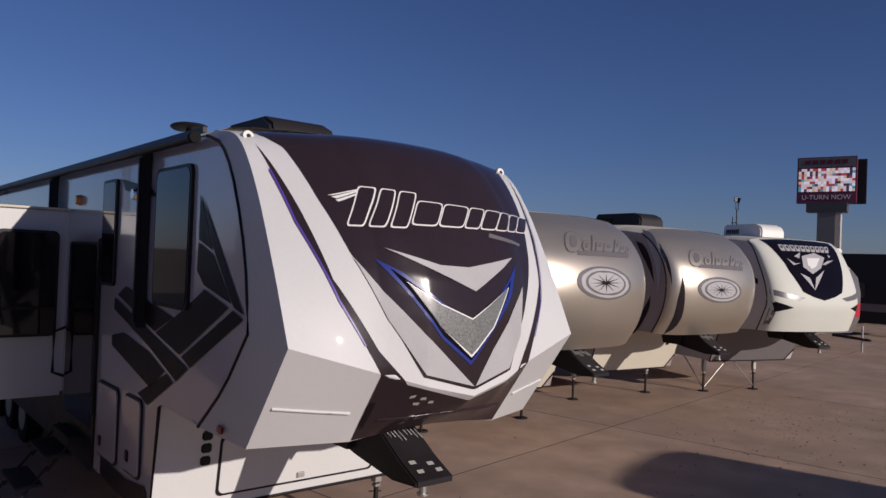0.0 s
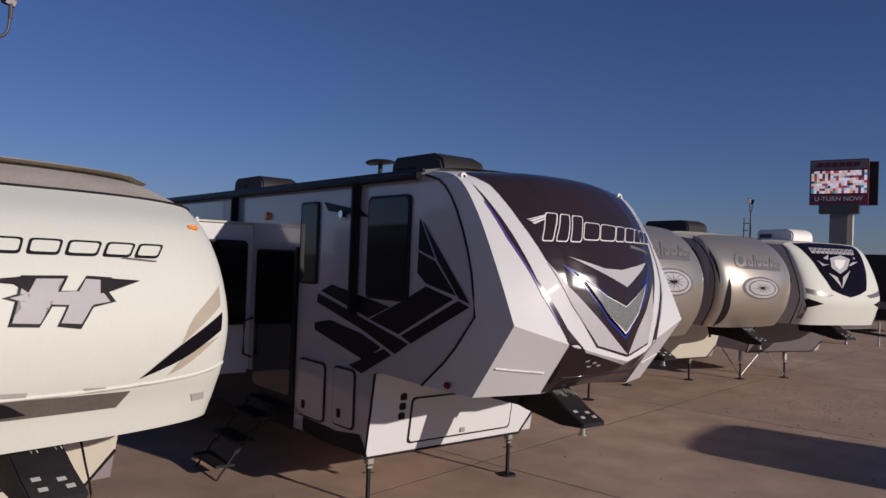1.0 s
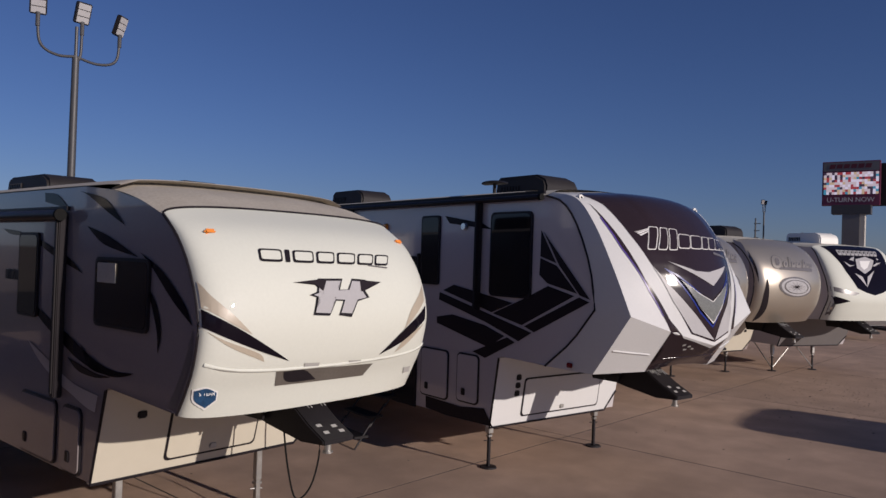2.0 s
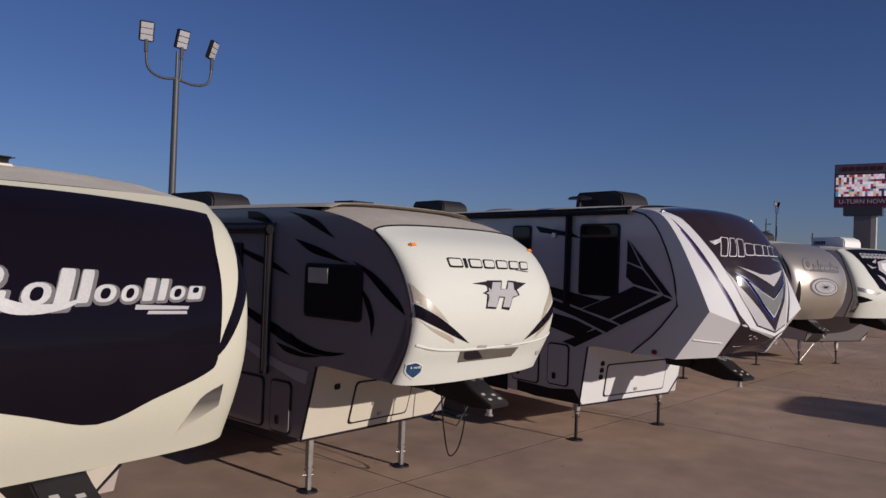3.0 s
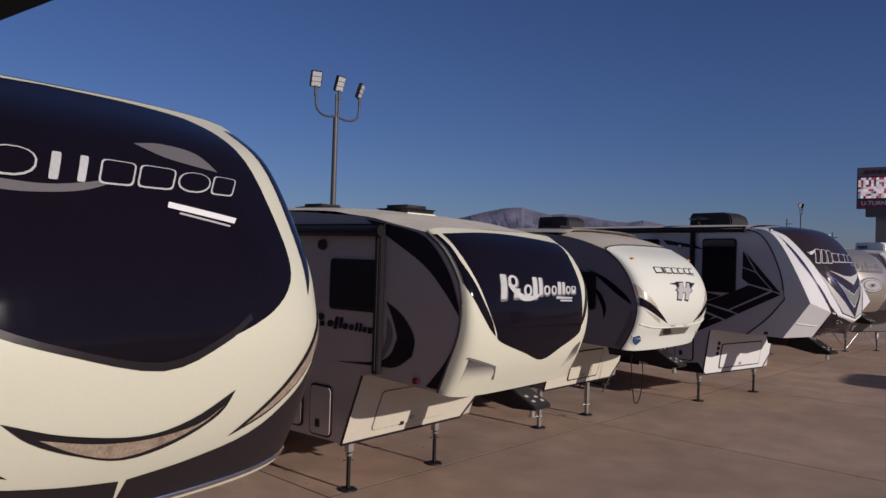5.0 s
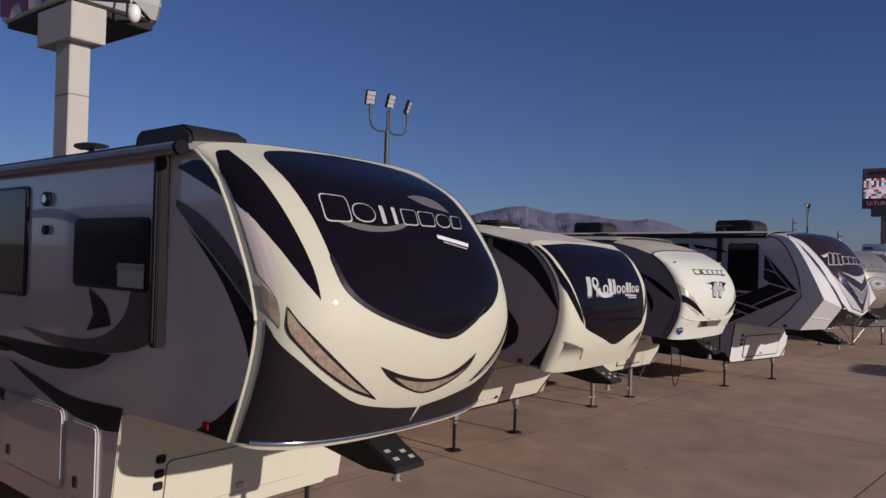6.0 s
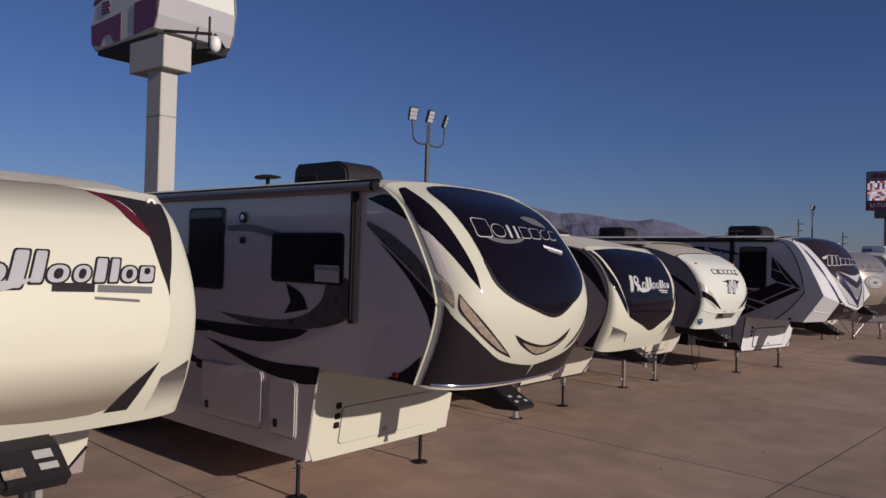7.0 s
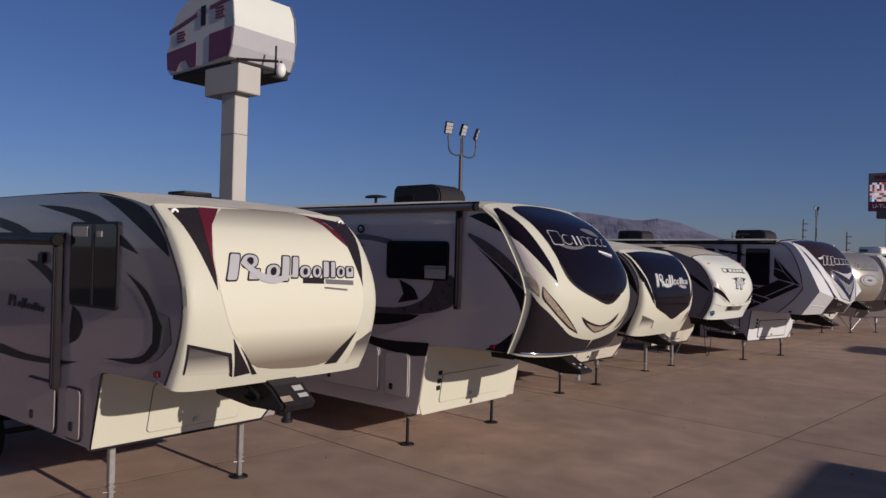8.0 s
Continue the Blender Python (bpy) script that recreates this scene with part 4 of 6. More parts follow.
t.graphic([(-1.12, 3.39), (-0.8, 3.42), (-0.93, 3.13), (-0.93, 2.87), (-0.93, 2.62), (-1.0, 2.84), (-1.08, 3.15), (-1.1, 3.3)], VINYLGREY, 2)
t.graphic([(-0.79, 3.42), (-0.55, 3.42), (-0.71, 3.32), (-0.84, 3.16), (-0.92, 2.94), (-0.93, 2.72), (-0.94, 2.93), (-0.91, 3.19)], VINYLRED, 3)
t.graphic([(0.69, 3.41), (1.17, 3.35), (1.02, 3.04), (0.96, 2.63), (0.91, 2.87), (0.88, 3.14), (0.83, 3.32)], VINYLGREY, 2)
t.graphic([(0.57, 3.42), (0.72, 3.39), (0.84, 3.26), (0.9, 3.06), (0.78, 3.19), (0.72, 3.32)], VINYLRED, 3)
t.graphic([(-1.19, 2.14), (-0.73, 2.02), (-0.64, 1.77), (-0.68, 1.79), (-0.76, 1.99), (-1.17, 2.105), (-1.155, 1.85), (-1.17, 1.85)], VINYLGREY, 2, bend=False)
t.graphic([(-1.18, 2.13), (-0.76, 2.0), (-0.68, 1.81), (-1.16, 1.84)], SCOOP, 1, name="scoop_graphic")
t.graphic([(1.17, 2.12), (1.18, 1.8), (0.88, 1.75), (0.94, 2.01)], SCOOP, 1, name="scoop_graphic")
t.graphic([(-0.74, 2.17), (-0.64, 2.03), (-0.44, 1.79), (-0.62, 1.77)], VINYLGREY, 2)
t.graphic([(-0.65, 2.09), (-0.54, 1.96), (-0.35, 1.77), (-0.41, 1.77)], VINYLGREY, 2)
t.graphic([(0.9, 2.14), (0.72, 1.78), (0.54, 1.78), (0.69, 1.96)], VINYLGREY, 2)
t.word([(-0.78, 2.97), (0.86, 2.93), (0.82, 2.72), (-0.86, 2.72)], SCRIPT, VINYLSILVER, BLACK, 2, lean=0.1, hole=BLACK, edge=0.016)
t.graphic([(-0.59, 2.93), (-0.49, 2.83), (-0.36, 2.77), (-0.21, 2.75), (-0.0, 2.77), (-0.11, 2.72), (-0.27, 2.68), (-0.44, 2.71), (-0.57, 2.81), (-0.64, 2.88)], VINYLSILVER, 4, name="swash")
t.graphic([(0.1, 2.74), (0.39, 2.73), (0.38, 2.67), (0.09, 2.68)], BLACK, 2, bend=False, name="lettering_bar")
t.graphic([(0.41, 2.72), (0.82, 2.7), (0.81, 2.65), (0.4, 2.67)], VINYLMID, 2, bend=False, name="lettering_bar")
t.graphic([(0.38, 2.64), (0.71, 2.61), (0.71, 2.59), (0.38, 2.62)], VINYLMID, 2, bend=False, name="lettering_bar")
t = T["small_cream"]
t.flank([(-1.11, 3.56), (-0.53, 3.49), (-0.12, 3.36), (0.2, 3.11), (0.3, 2.93), (-0.27, 3.21), (-0.7, 3.41)], VINYLGREY, 1)
t.flank([(-2.61, 3.48), (-1.94, 3.45), (-1.14, 3.34), (-0.59, 3.12), (-0.25, 2.94), (-0.67, 3.04), (-1.42, 3.28), (-2.15, 3.41)], VINYLGREY, 1)
t.flank([(-0.49, 2.76), (-0.07, 2.58), (0.21, 2.27), (0.15, 2.03), (-0.19, 1.87), (-0.87, 1.85), (-0.19, 1.94), (0.05, 2.1), (0.03, 2.34), (-0.19, 2.57)], VINYLGREY, 1)
t.flank([(0.11, 2.4), (0.33, 2.36), (0.38, 2.13), (0.15, 1.95), (-0.07, 1.88), (0.18, 2.07), (0.23, 2.25)], VINYLMID, 1)
t.flank([(-3.74, 3.35), (-3.08, 3.24), (-2.56, 3.09), (-2.94, 3.11), (-3.73, 3.22)], VINYLGREY, 1)
t.flank([(-1.64, 2.35), (-1.46, 2.27), (-1.38, 2.14), (-1.49, 2.0), (-1.68, 1.93), (-1.68, 2.12)], VINYLGREY, 1)
t.flank([(-3.61, 1.75), (-2.84, 1.7), (-1.93, 1.72), (-1.47, 1.75), (-1.93, 1.67), (-2.83, 1.62), (-3.6, 1.63)], VINYLGREY, 1)
t.flank([(-2.9, 2.84), (-2.33, 2.77), (-1.99, 2.57), (-2.0, 2.43), (-2.26, 2.61)], VINYLGREY, 1)
t.word([(-3.39, 2.39), (-2.36, 2.33), (-2.37, 2.22), (-3.41, 2.25)], SCRIPT, VINYLGREY, VINYLMID, 1, on="side", lean=0.1, edge=0.006)
t = T["cream"]
t.graphic([(-1.14, 3.16), (-0.42, 3.2), (0.25, 3.19), (1.01, 3.13), (1.07, 3.09), (0.95, 2.77), (0.9, 2.37), (0.91, 2.11), (0.82, 2.02), (0.48, 1.9), (0.13, 1.78), (-0.28, 1.89), (-0.79, 2.05), (-0.87, 2.15), (-0.99, 2.39), (-1.09, 2.67), (-1.15, 2.97)], NIGHT, 1, name="windshield_panel", label="black glossy nose panel")
t.both([(-1.23, 3.15), (-1.2, 3.15), (-1.19, 2.89), (-1.08, 2.54), (-0.95, 2.28), (-0.88, 2.11), (-0.99, 2.21), (-1.13, 2.42), (-1.23, 2.66), (-1.23, 2.94)], NIGHT, 1)
t.graphic([(-1.16, 1.9), (-0.78, 1.78), (-0.72, 1.66), (-0.77, 1.68), (-1.16, 1.66)], SCOOP, 1, name="scoop_graphic")
t.graphic([(-1.17, 1.91), (-0.76, 1.79), (-0.69, 1.63), (-0.73, 1.65), (-0.79, 1.77), (-1.15, 1.88)], VINYLMID, 2)
t.graphic([(1.0, 1.93), (1.01, 1.77), (0.72, 1.63), (0.83, 1.85)], SCOOP, 1, name="scoop_graphic")
t.word([(-0.77, 2.75), (0.80, 2.67), (0.76, 2.51), (-0.83, 2.49)], SCRIPT, VINYLPALE, VINYLMID, 2, lean=0.1, hole=NIGHT, edge=0.006, drop=(0.02, -0.02))
t.graphic([(-0.58, 2.67), (-0.47, 2.57), (-0.32, 2.52), (-0.14, 2.52), (0.0, 2.55), (-0.11, 2.49), (-0.29, 2.46), (-0.45, 2.48), (-0.59, 2.58), (-0.63, 2.64)], VINYLPALE, 4, name="swash")
t.graphic([(0.31, 2.5), (0.68, 2.48), (0.67, 2.46), (0.3, 2.47)], VINYLSILVER, 2, bend=False, name="lettering_bar")
t.graphic([(0.39, 2.46), (0.66, 2.45), (0.66, 2.43), (0.38, 2.44)], VINYLSILVER, 2, bend=False, name="lettering_bar")
t = T["cream"]
t.flank([(-3.45, 2.61), (-2.83, 2.51), (-2.25, 2.28), (-1.97, 2.04), (-2.02, 1.88), (-2.43, 1.76), (-3.14, 1.72), (-2.52, 1.81), (-2.25, 1.97), (-2.33, 2.15), (-2.82, 2.4)], VINYLGREY, 1)
t.flank([(-3.3, 2.64), (-2.74, 2.46), (-2.44, 2.24), (-2.51, 1.95), (-3.24, 1.73), (-2.66, 1.98), (-2.61, 2.2), (-2.91, 2.43)], VINYLMID, 1)
t.flank([(-0.58, 2.41), (-0.32, 2.26), (-0.15, 2.04), (-0.18, 1.84), (-0.41, 1.7), (-0.69, 1.68), (-1.37, 1.66), (-0.76, 1.72), (-0.51, 1.82), (-0.4, 2.02), (-0.47, 2.21)], VINYLGREY, 1)
t.flank([(-0.56, 2.24), (-0.48, 2.13), (-0.48, 1.97), (-0.6, 1.79), (-0.73, 1.75), (-0.58, 1.94)], VINYLMID, 1)
t.flank([(-0.94, 3.32), (-0.49, 3.24), (-0.04, 3.12), (0.27, 2.8), (0.42, 2.47), (0.45, 2.31), (0.23, 2.57), (-0.06, 2.83), (-0.55, 3.1)], VINYLGREY, 1)
t.flank([(0.45, 2.12), (0.35, 1.87), (0.2, 1.54), (0.03, 1.55), (0.27, 1.82)], VINYLGREY, 1)
t.flank([(-3.42, 1.56), (-2.95, 1.57), (-2.46, 1.59), (-2.95, 1.53), (-3.42, 1.51)], VINYLGREY, 1)
t.word([(-1.82, 2.21), (-0.78, 2.14), (-0.79, 2.02), (-1.84, 2.06)], SCRIPT, VINYLGREY, VINYLMID, 1, on="side", lean=0.1, edge=0.006)
t = T["tall_cream"]
t.graphic([(0.0, 2.37), (-0.39, 2.48), (-0.7, 2.6), (-0.87, 2.75), (-0.91, 2.93), (-0.91, 3.15), (-0.93, 3.43), (-0.92, 3.62), (-0.84, 3.715), (-0.7, 3.755), (-0.4, 3.785), (0.0, 3.8), (0.4, 3.785), (0.7, 3.755), (0.84, 3.715), (0.92, 3.62), (0.93, 3.43), (0.91, 3.15), (0.91, 2.93), (0.87, 2.75), (0.7, 2.6), (0.39, 2.48)], NIGHT, 1, name="windshield_panel", label="black glossy windshield-shaped panel")
t.graphic([(-0.9, 2.97), (-0.85, 2.76), (-0.69, 2.62), (-0.39, 2.5), (0.05, 2.4), (0.37, 2.5), (0.54, 2.6), (0.55, 2.57), (0.37, 2.46), (0.06, 2.36), (-0.39, 2.47), (-0.7, 2.59), (-0.88, 2.74), (-0.92, 2.93)], BLACK, 2, name="panel_edge")
t.both([(-1.11, 3.71), (-1.11, 3.59), (-1.1, 3.42), (-1.07, 3.15), (-1.05, 2.91), (-1.04, 2.67), (-1.12, 2.81), (-1.19, 3.02), (-1.23, 3.15), (-1.28, 3.32), (-1.28, 3.41), (-1.275, 3.52), (-1.25, 3.62), (-1.2, 3.69)], NIGHT, 1)
t.both([(-1.28, 3.34), (-1.28, 3.32), (-1.23, 3.14), (-1.22, 2.95), (-1.24, 2.65), (-1.28, 2.87), (-1.28, 3.02), (-1.28, 3.2)], GREY, 1)
t.both([(-1.28, 2.97), (-1.28, 2.92), (-1.27, 2.76), (-1.24, 2.64), (-1.24, 2.48), (-1.27, 2.59), (-1.28, 2.77), (-1.28, 2.86)], STONE, 2, name="stone_band")
t.both([(-1.21, 2.63), (-1.15, 2.51), (-1.02, 2.36), (-0.82, 2.18), (-0.52, 1.96), (-0.78, 2.06), (-1.02, 2.22), (-1.16, 2.37), (-1.22, 2.48)], BLACK, 2)
t.both([(-1.21, 2.61), (-1.15, 2.49), (-1.02, 2.33), (-0.81, 2.15), (-0.61, 2.01), (-0.8, 2.09), (-1.02, 2.24), (-1.16, 2.39), (-1.21, 2.49)], STONE, 3, name="stone_band")
t.graphic([(-0.59, 2.21), (-0.33, 2.12), (0.01, 2.06), (0.25, 2.1), (0.48, 2.22), (0.41, 2.1), (0.2, 1.99), (-0.04, 1.95), (-0.28, 2.02), (-0.47, 2.11)], BLACK, 2)
t.graphic([(-0.44, 2.12), (-0.19, 2.06), (0.05, 2.04), (0.29, 2.07), (0.43, 2.15), (0.32, 2.07), (0.14, 2.0), (-0.07, 1.97), (-0.27, 2.03)], STONE, 3, name="stone_band")
t.both([(-1.28, 1.69), (-1.28, 2.01), (-1.28, 2.35), (-1.28, 2.55), (-1.24, 2.39), (-1.12, 2.25), (-0.94, 2.1), (-0.68, 1.95), (-0.33, 1.87), (-0.02, 1.83), (0.0, 1.66), (-0.53, 1.665), (-1.05, 1.685), (-1.26, 1.69)], VINYLGREY, 1, name="lower_graphic")
t.ridge([(0.0, 1.655), (0.4, 1.662), (0.8, 1.672), (1.05, 1.685), (1.24, 1.70)], 0.017, CHROME)
t.word([(-0.77, 3.39), (0.74, 3.33), (0.62, 3.20), (-0.83, 3.20)], CAPITALS, NIGHT, VINYLPALE, 3, lean=0.0, edge=0.010, hollow=True)
t.graphic([(-0.77, 3.22), (-0.69, 3.17), (-0.55, 3.14), (-0.38, 3.14), (-0.17, 3.17), (0.07, 3.26), (-0.14, 3.21), (-0.35, 3.18), (-0.55, 3.19)], VINYLMID, 2, name="swash")
t.graphic([(0.18, 3.45), (0.35, 3.47), (0.54, 3.44), (0.62, 3.34), (0.47, 3.36), (0.31, 3.39)], VINYLMID, 2, name="swash")
t.graphic([(0.21, 3.14), (0.59, 3.08), (0.56, 3.05), (0.19, 3.11)], VINYLWHITE, 3, bend=False, name="lettering_bar")
t.graphic([(0.25, 3.09), (0.53, 3.04), (0.52, 3.03), (0.24, 3.08)], VINYLSILVER, 3, bend=False, name="lettering_bar")
t = T["tall_cream"]
t.flank([(-2.95, 2.18), (-2.36, 2.16), (-1.62, 2.17), (-1.17, 2.27), (-0.91, 2.44), (-0.83, 2.62), (-0.5, 2.72), (-0.42, 2.67), (-0.4, 2.31), (-0.58, 2.21), (-0.98, 2.12), (-1.62, 2.06), (-2.36, 2.08)], STONEDARK, 1)
t.flank([(-3.49, 2.04), (-2.68, 2.04), (-1.97, 2.06), (-1.1, 2.09), (-1.34, 1.98), (-1.89, 1.88), (-2.58, 1.87), (-3.48, 1.94)], VINYLGREY, 1)
t.flank([(-3.23, 1.82), (-2.57, 1.73), (-1.8, 1.65), (-0.89, 1.68), (-0.94, 1.48), (-1.31, 1.45), (-2.01, 1.52), (-2.73, 1.68)], VINYLGREY, 1)
t.flank([(-1.55, 2.62), (-1.25, 2.5), (-1.13, 2.33), (-1.57, 2.25), (-1.45, 2.4)], VINYLGREY, 1)
t.flank([(-3.44, 1.51), (-2.89, 1.46), (-2.03, 1.28), (-2.88, 1.31), (-3.43, 1.4)], VINYLGREY, 1)
t.flank([(-2.8, 3.31), (-2.29, 3.32), (-1.73, 3.24), (-1.76, 3.16), (-2.29, 3.23), (-2.79, 3.24)], VINYLMID, 1)
t.flank([(-0.19, 3.35), (0.17, 3.21), (0.53, 2.99), (0.74, 2.77), (0.77, 2.6), (0.45, 2.85), (0.08, 3.1), (-0.19, 3.3)], STONEDARK, 1)
t.flank([(-0.04, 3.15), (0.23, 2.98), (0.54, 2.76), (0.77, 2.58), (0.81, 2.51), (0.77, 2.25), (0.69, 2.43), (0.46, 2.73), (0.18, 2.98)], VINYLGREY, 1)
t.flank([(0.65, 1.98), (0.55, 1.68), (0.16, 1.69), (0.42, 1.81)], VINYLGREY, 1)
t.flank([(0.08, 3.63), (0.29, 3.54), (0.44, 3.34), (0.15, 3.46), (-0.19, 3.59)], NIGHT, 1)
t = T["tall_cream"]
t.flank([(-4.46, 2.15), (-3.72, 2.01), (-2.96, 1.97), (-3.32, 1.89), (-3.98, 1.92)], VINYLGREY, 1)
t.flank([(-4.18, 1.7), (-3.62, 1.58), (-3.29, 1.44), (-3.68, 1.48)], VINYLGREY, 1)
t.word([(-4.91, 2.95), (-3.71, 2.94), (-3.71, 2.83), (-4.9, 2.83)], CAPITALS, VINYLGREY, VINYLMID, 1, on="side", lean=0.1, edge=0.006)
t = T["white"]
t.graphic([(-1.23, 2.6), (-1.17, 2.49), (-1.04, 2.36), (-0.89, 2.21), (-1.06, 2.3), (-1.23, 2.41)], VINYLTAN, 1)
t.graphic([(-1.23, 2.4), (-1.16, 2.35), (-0.95, 2.23), (-0.52, 1.98), (-0.81, 2.08), (-1.1, 2.2), (-1.23, 2.27)], NIGHT, 2)
t.graphic([(-1.23, 2.25), (-1.09, 2.17), (-0.81, 2.06), (-0.75, 1.99), (-1.05, 2.12)], VINYLTAN, 1)
t.graphic([(1.12, 2.56), (1.11, 2.42), (0.93, 2.29), (0.77, 2.17), (0.86, 2.35)], VINYLTAN, 1)
t.graphic([(1.12, 2.37), (1.11, 2.24), (0.79, 2.06), (0.49, 1.95), (0.76, 2.16)], NIGHT, 2)
t.graphic([(1.1, 2.2), (0.83, 2.09), (0.7, 1.95), (0.85, 2.02)], VINYLTAN, 1)
# flat patches: the shade inside the nose recess is painted grey and black
t.graphic([(-0.61, 1.9), (0.46, 1.87), (0.39, 1.76), (-0.46, 1.77), (-0.57, 1.77)], SLOT, 1, name="nose_recess_shade", label="nose recess with its shade painted in grey")
t.graphic([(-0.54, 1.89), (-0.34, 1.89), (-0.17, 1.79), (-0.41, 1.79), (-0.5, 1.82)], BLACK, 2, name="recess_shadow_fitting")
t.graphic([(-0.36, 1.95), (-0.2, 1.94), (-0.2, 1.91), (-0.35, 1.92)], LABEL, 2, name="clear_tab")
t.graphic([(0.13, 1.93), (0.28, 1.92), (0.28, 1.89), (0.15, 1.9)], LABEL, 2, name="clear_tab")
t.graphic([(0.96, 1.78), (1.08, 1.78), (1.1, 1.72), (0.99, 1.72)], LABEL, 2, bend=False, name="small_pale_patch")
t.word([(-0.74, 2.86), (0.70, 2.84), (0.62, 2.745), (-0.76, 2.76)], WIDE, WHITE, BLACK, 2, lean=0.05, edge=0.016, hollow=True)
t.graphic([(0.37, 2.75), (0.61, 2.73), (0.6, 2.72), (0.36, 2.74)], VINYLMID, 2, bend=False, name="lettering_bar")
t.graphic([(-0.27, 2.63), (-0.0, 2.63), (-0.09, 2.52), (-0.18, 2.33), (-0.35, 2.34), (-0.26, 2.48), (-0.2, 2.58)], BLACK, 2, bend=False, name="emblem")
t.graphic([(-0.26, 2.61), (-0.03, 2.61), (-0.11, 2.52), (-0.18, 2.35), (-0.33, 2.36), (-0.25, 2.48), (-0.2, 2.57)], VINYLSILVER, 3, bend=False, name="emblem")
t.graphic([(0.11, 2.63), (0.27, 2.62), (0.2, 2.52), (0.13, 2.43), (0.06, 2.31), (-0.08, 2.33), (-0.01, 2.48), (0.03, 2.53)], BLACK, 2, bend=False, name="emblem")
t.graphic([(0.1, 2.61), (0.24, 2.6), (0.19, 2.51), (0.12, 2.44), (0.06, 2.34), (-0.06, 2.35), (0.0, 2.48), (0.04, 2.52)], VINYLSILVER, 3, bend=False, name="emblem")
t.graphic([(-0.38, 2.5), (-0.25, 2.54), (0.23, 2.54), (0.28, 2.47), (0.14, 2.44), (-0.11, 2.45), (-0.27, 2.47)], BLACK, 2, bend=False, name="emblem")
t.graphic([(-0.34, 2.5), (-0.22, 2.53), (0.19, 2.54), (0.24, 2.47), (0.11, 2.45), (-0.1, 2.46), (-0.24, 2.47)], VINYLSILVER, 3, bend=False, name="emblem")
t.graphic([(-0.52, 2.6), (-0.27, 2.62), (-0.17, 2.62), (-0.23, 2.52), (-0.31, 2.58)], BLACK, 2, bend=False, name="emblem")
t.graphic([(-0.49, 2.6), (-0.27, 2.62), (-0.19, 2.61), (-0.24, 2.53), (-0.31, 2.58)], VINYLGREY, 4, bend=False, name="emblem")
t.graphic([(0.18, 2.62), (0.46, 2.6), (0.24, 2.53), (0.17, 2.51)], BLACK, 2, bend=False, name="emblem")
t.graphic([(0.19, 2.61), (0.43, 2.6), (0.24, 2.53), (0.18, 2.52)], VINYLGREY, 4, bend=False, name="emblem")
t.graphic([(-1.22, 1.8), (-1.15, 1.82), (-1.05, 1.78), (-1.04, 1.7), (-1.11, 1.63), (-1.2, 1.7)], VINYLWHITE, 2, name="warranty_badge", label="blue shield-shaped warranty badge")
t.graphic([(-1.21, 1.79), (-1.14, 1.81), (-1.06, 1.77), (-1.05, 1.71), (-1.11, 1.65), (-1.19, 1.71)], BADGEBLUE, 3, name="badge_field")
t = T["white"]
t.flank([(-1.54, 3.34), (-1.03, 3.25), (-0.66, 3.02), (-0.96, 3.13), (-1.35, 3.29)], NIGHT, 1)
t.flank([(-1.37, 3.02), (-0.95, 2.93), (-0.42, 2.76), (-0.71, 2.8), (-1.07, 2.87)], NIGHT, 1)
t.flank([(-0.39, 2.8), (-0.03, 2.66), (0.31, 2.42), (0.42, 2.27), (0.13, 2.44), (-0.19, 2.68)], NIGHT, 1)
t.flank([(-0.25, 2.53), (-0.1, 2.39), (-0.02, 2.19), (-0.06, 2.01), (-0.09, 2.19), (-0.18, 2.38)], NIGHT, 1)
t.flank([(-1.41, 1.95), (-1.15, 1.84), (-0.78, 1.79), (-0.41, 1.81), (-0.78, 1.75), (-1.21, 1.76)], NIGHT, 1)
t.flank([(0.43, 2.26), (0.41, 1.99), (0.22, 1.62), (0.14, 1.63), (0.33, 1.98)], VINYLMID, 1)
t.flank([(-2.31, 3.35), (-2.02, 3.32), (-1.74, 3.17), (-1.95, 3.21), (-2.3, 3.26)], NIGHT, 1)
t = T["white"]
t.flank([(-2.41, 2.23), (-2.15, 2.15), (-1.9, 2.07), (-1.68, 2.02), (-1.29, 1.89), (-0.95, 1.81), (-0.68, 1.79), (-0.43, 1.8), (-0.73, 1.74), (-1.11, 1.75), (-1.52, 1.83), (-1.83, 1.94), (-2.14, 2.04), (-2.38, 2.15)], NIGHT, 1)
t.flank([(-2.59, 1.88), (-2.27, 1.79), (-1.87, 1.67), (-1.5, 1.58), (-1.04, 1.54), (-1.08, 1.39), (-1.26, 1.41), (-1.59, 1.49), (-1.93, 1.57), (-2.3, 1.71)], VINYLSILVER, 1, label="pale grey swoosh")
t.flank([(-2.43, 2.9), (-2.01, 2.8), (-1.7, 2.72), (-1.42, 2.59), (-1.69, 2.65), (-2.07, 2.74), (-2.43, 2.85)], NIGHT, 1)
t.flank([(-1.67, 1.81), (-1.4, 1.77), (-1.11, 1.73), (-0.81, 1.73), (-1.1, 1.69), (-1.45, 1.71)], NIGHT, 1)
t.flank([(-3.37, 3.0), (-2.92, 2.97), (-2.88, 2.93), (-3.14, 2.94)], NIGHT, 1)
t.word([(-3.25, 2.57), (-2.89, 2.57), (-2.88, 2.47), (-3.24, 2.47)], THREE, VINYLGREY, VINYLMID, 1, on="side", lean=0.1, edge=0.006)
t = T["silver"]
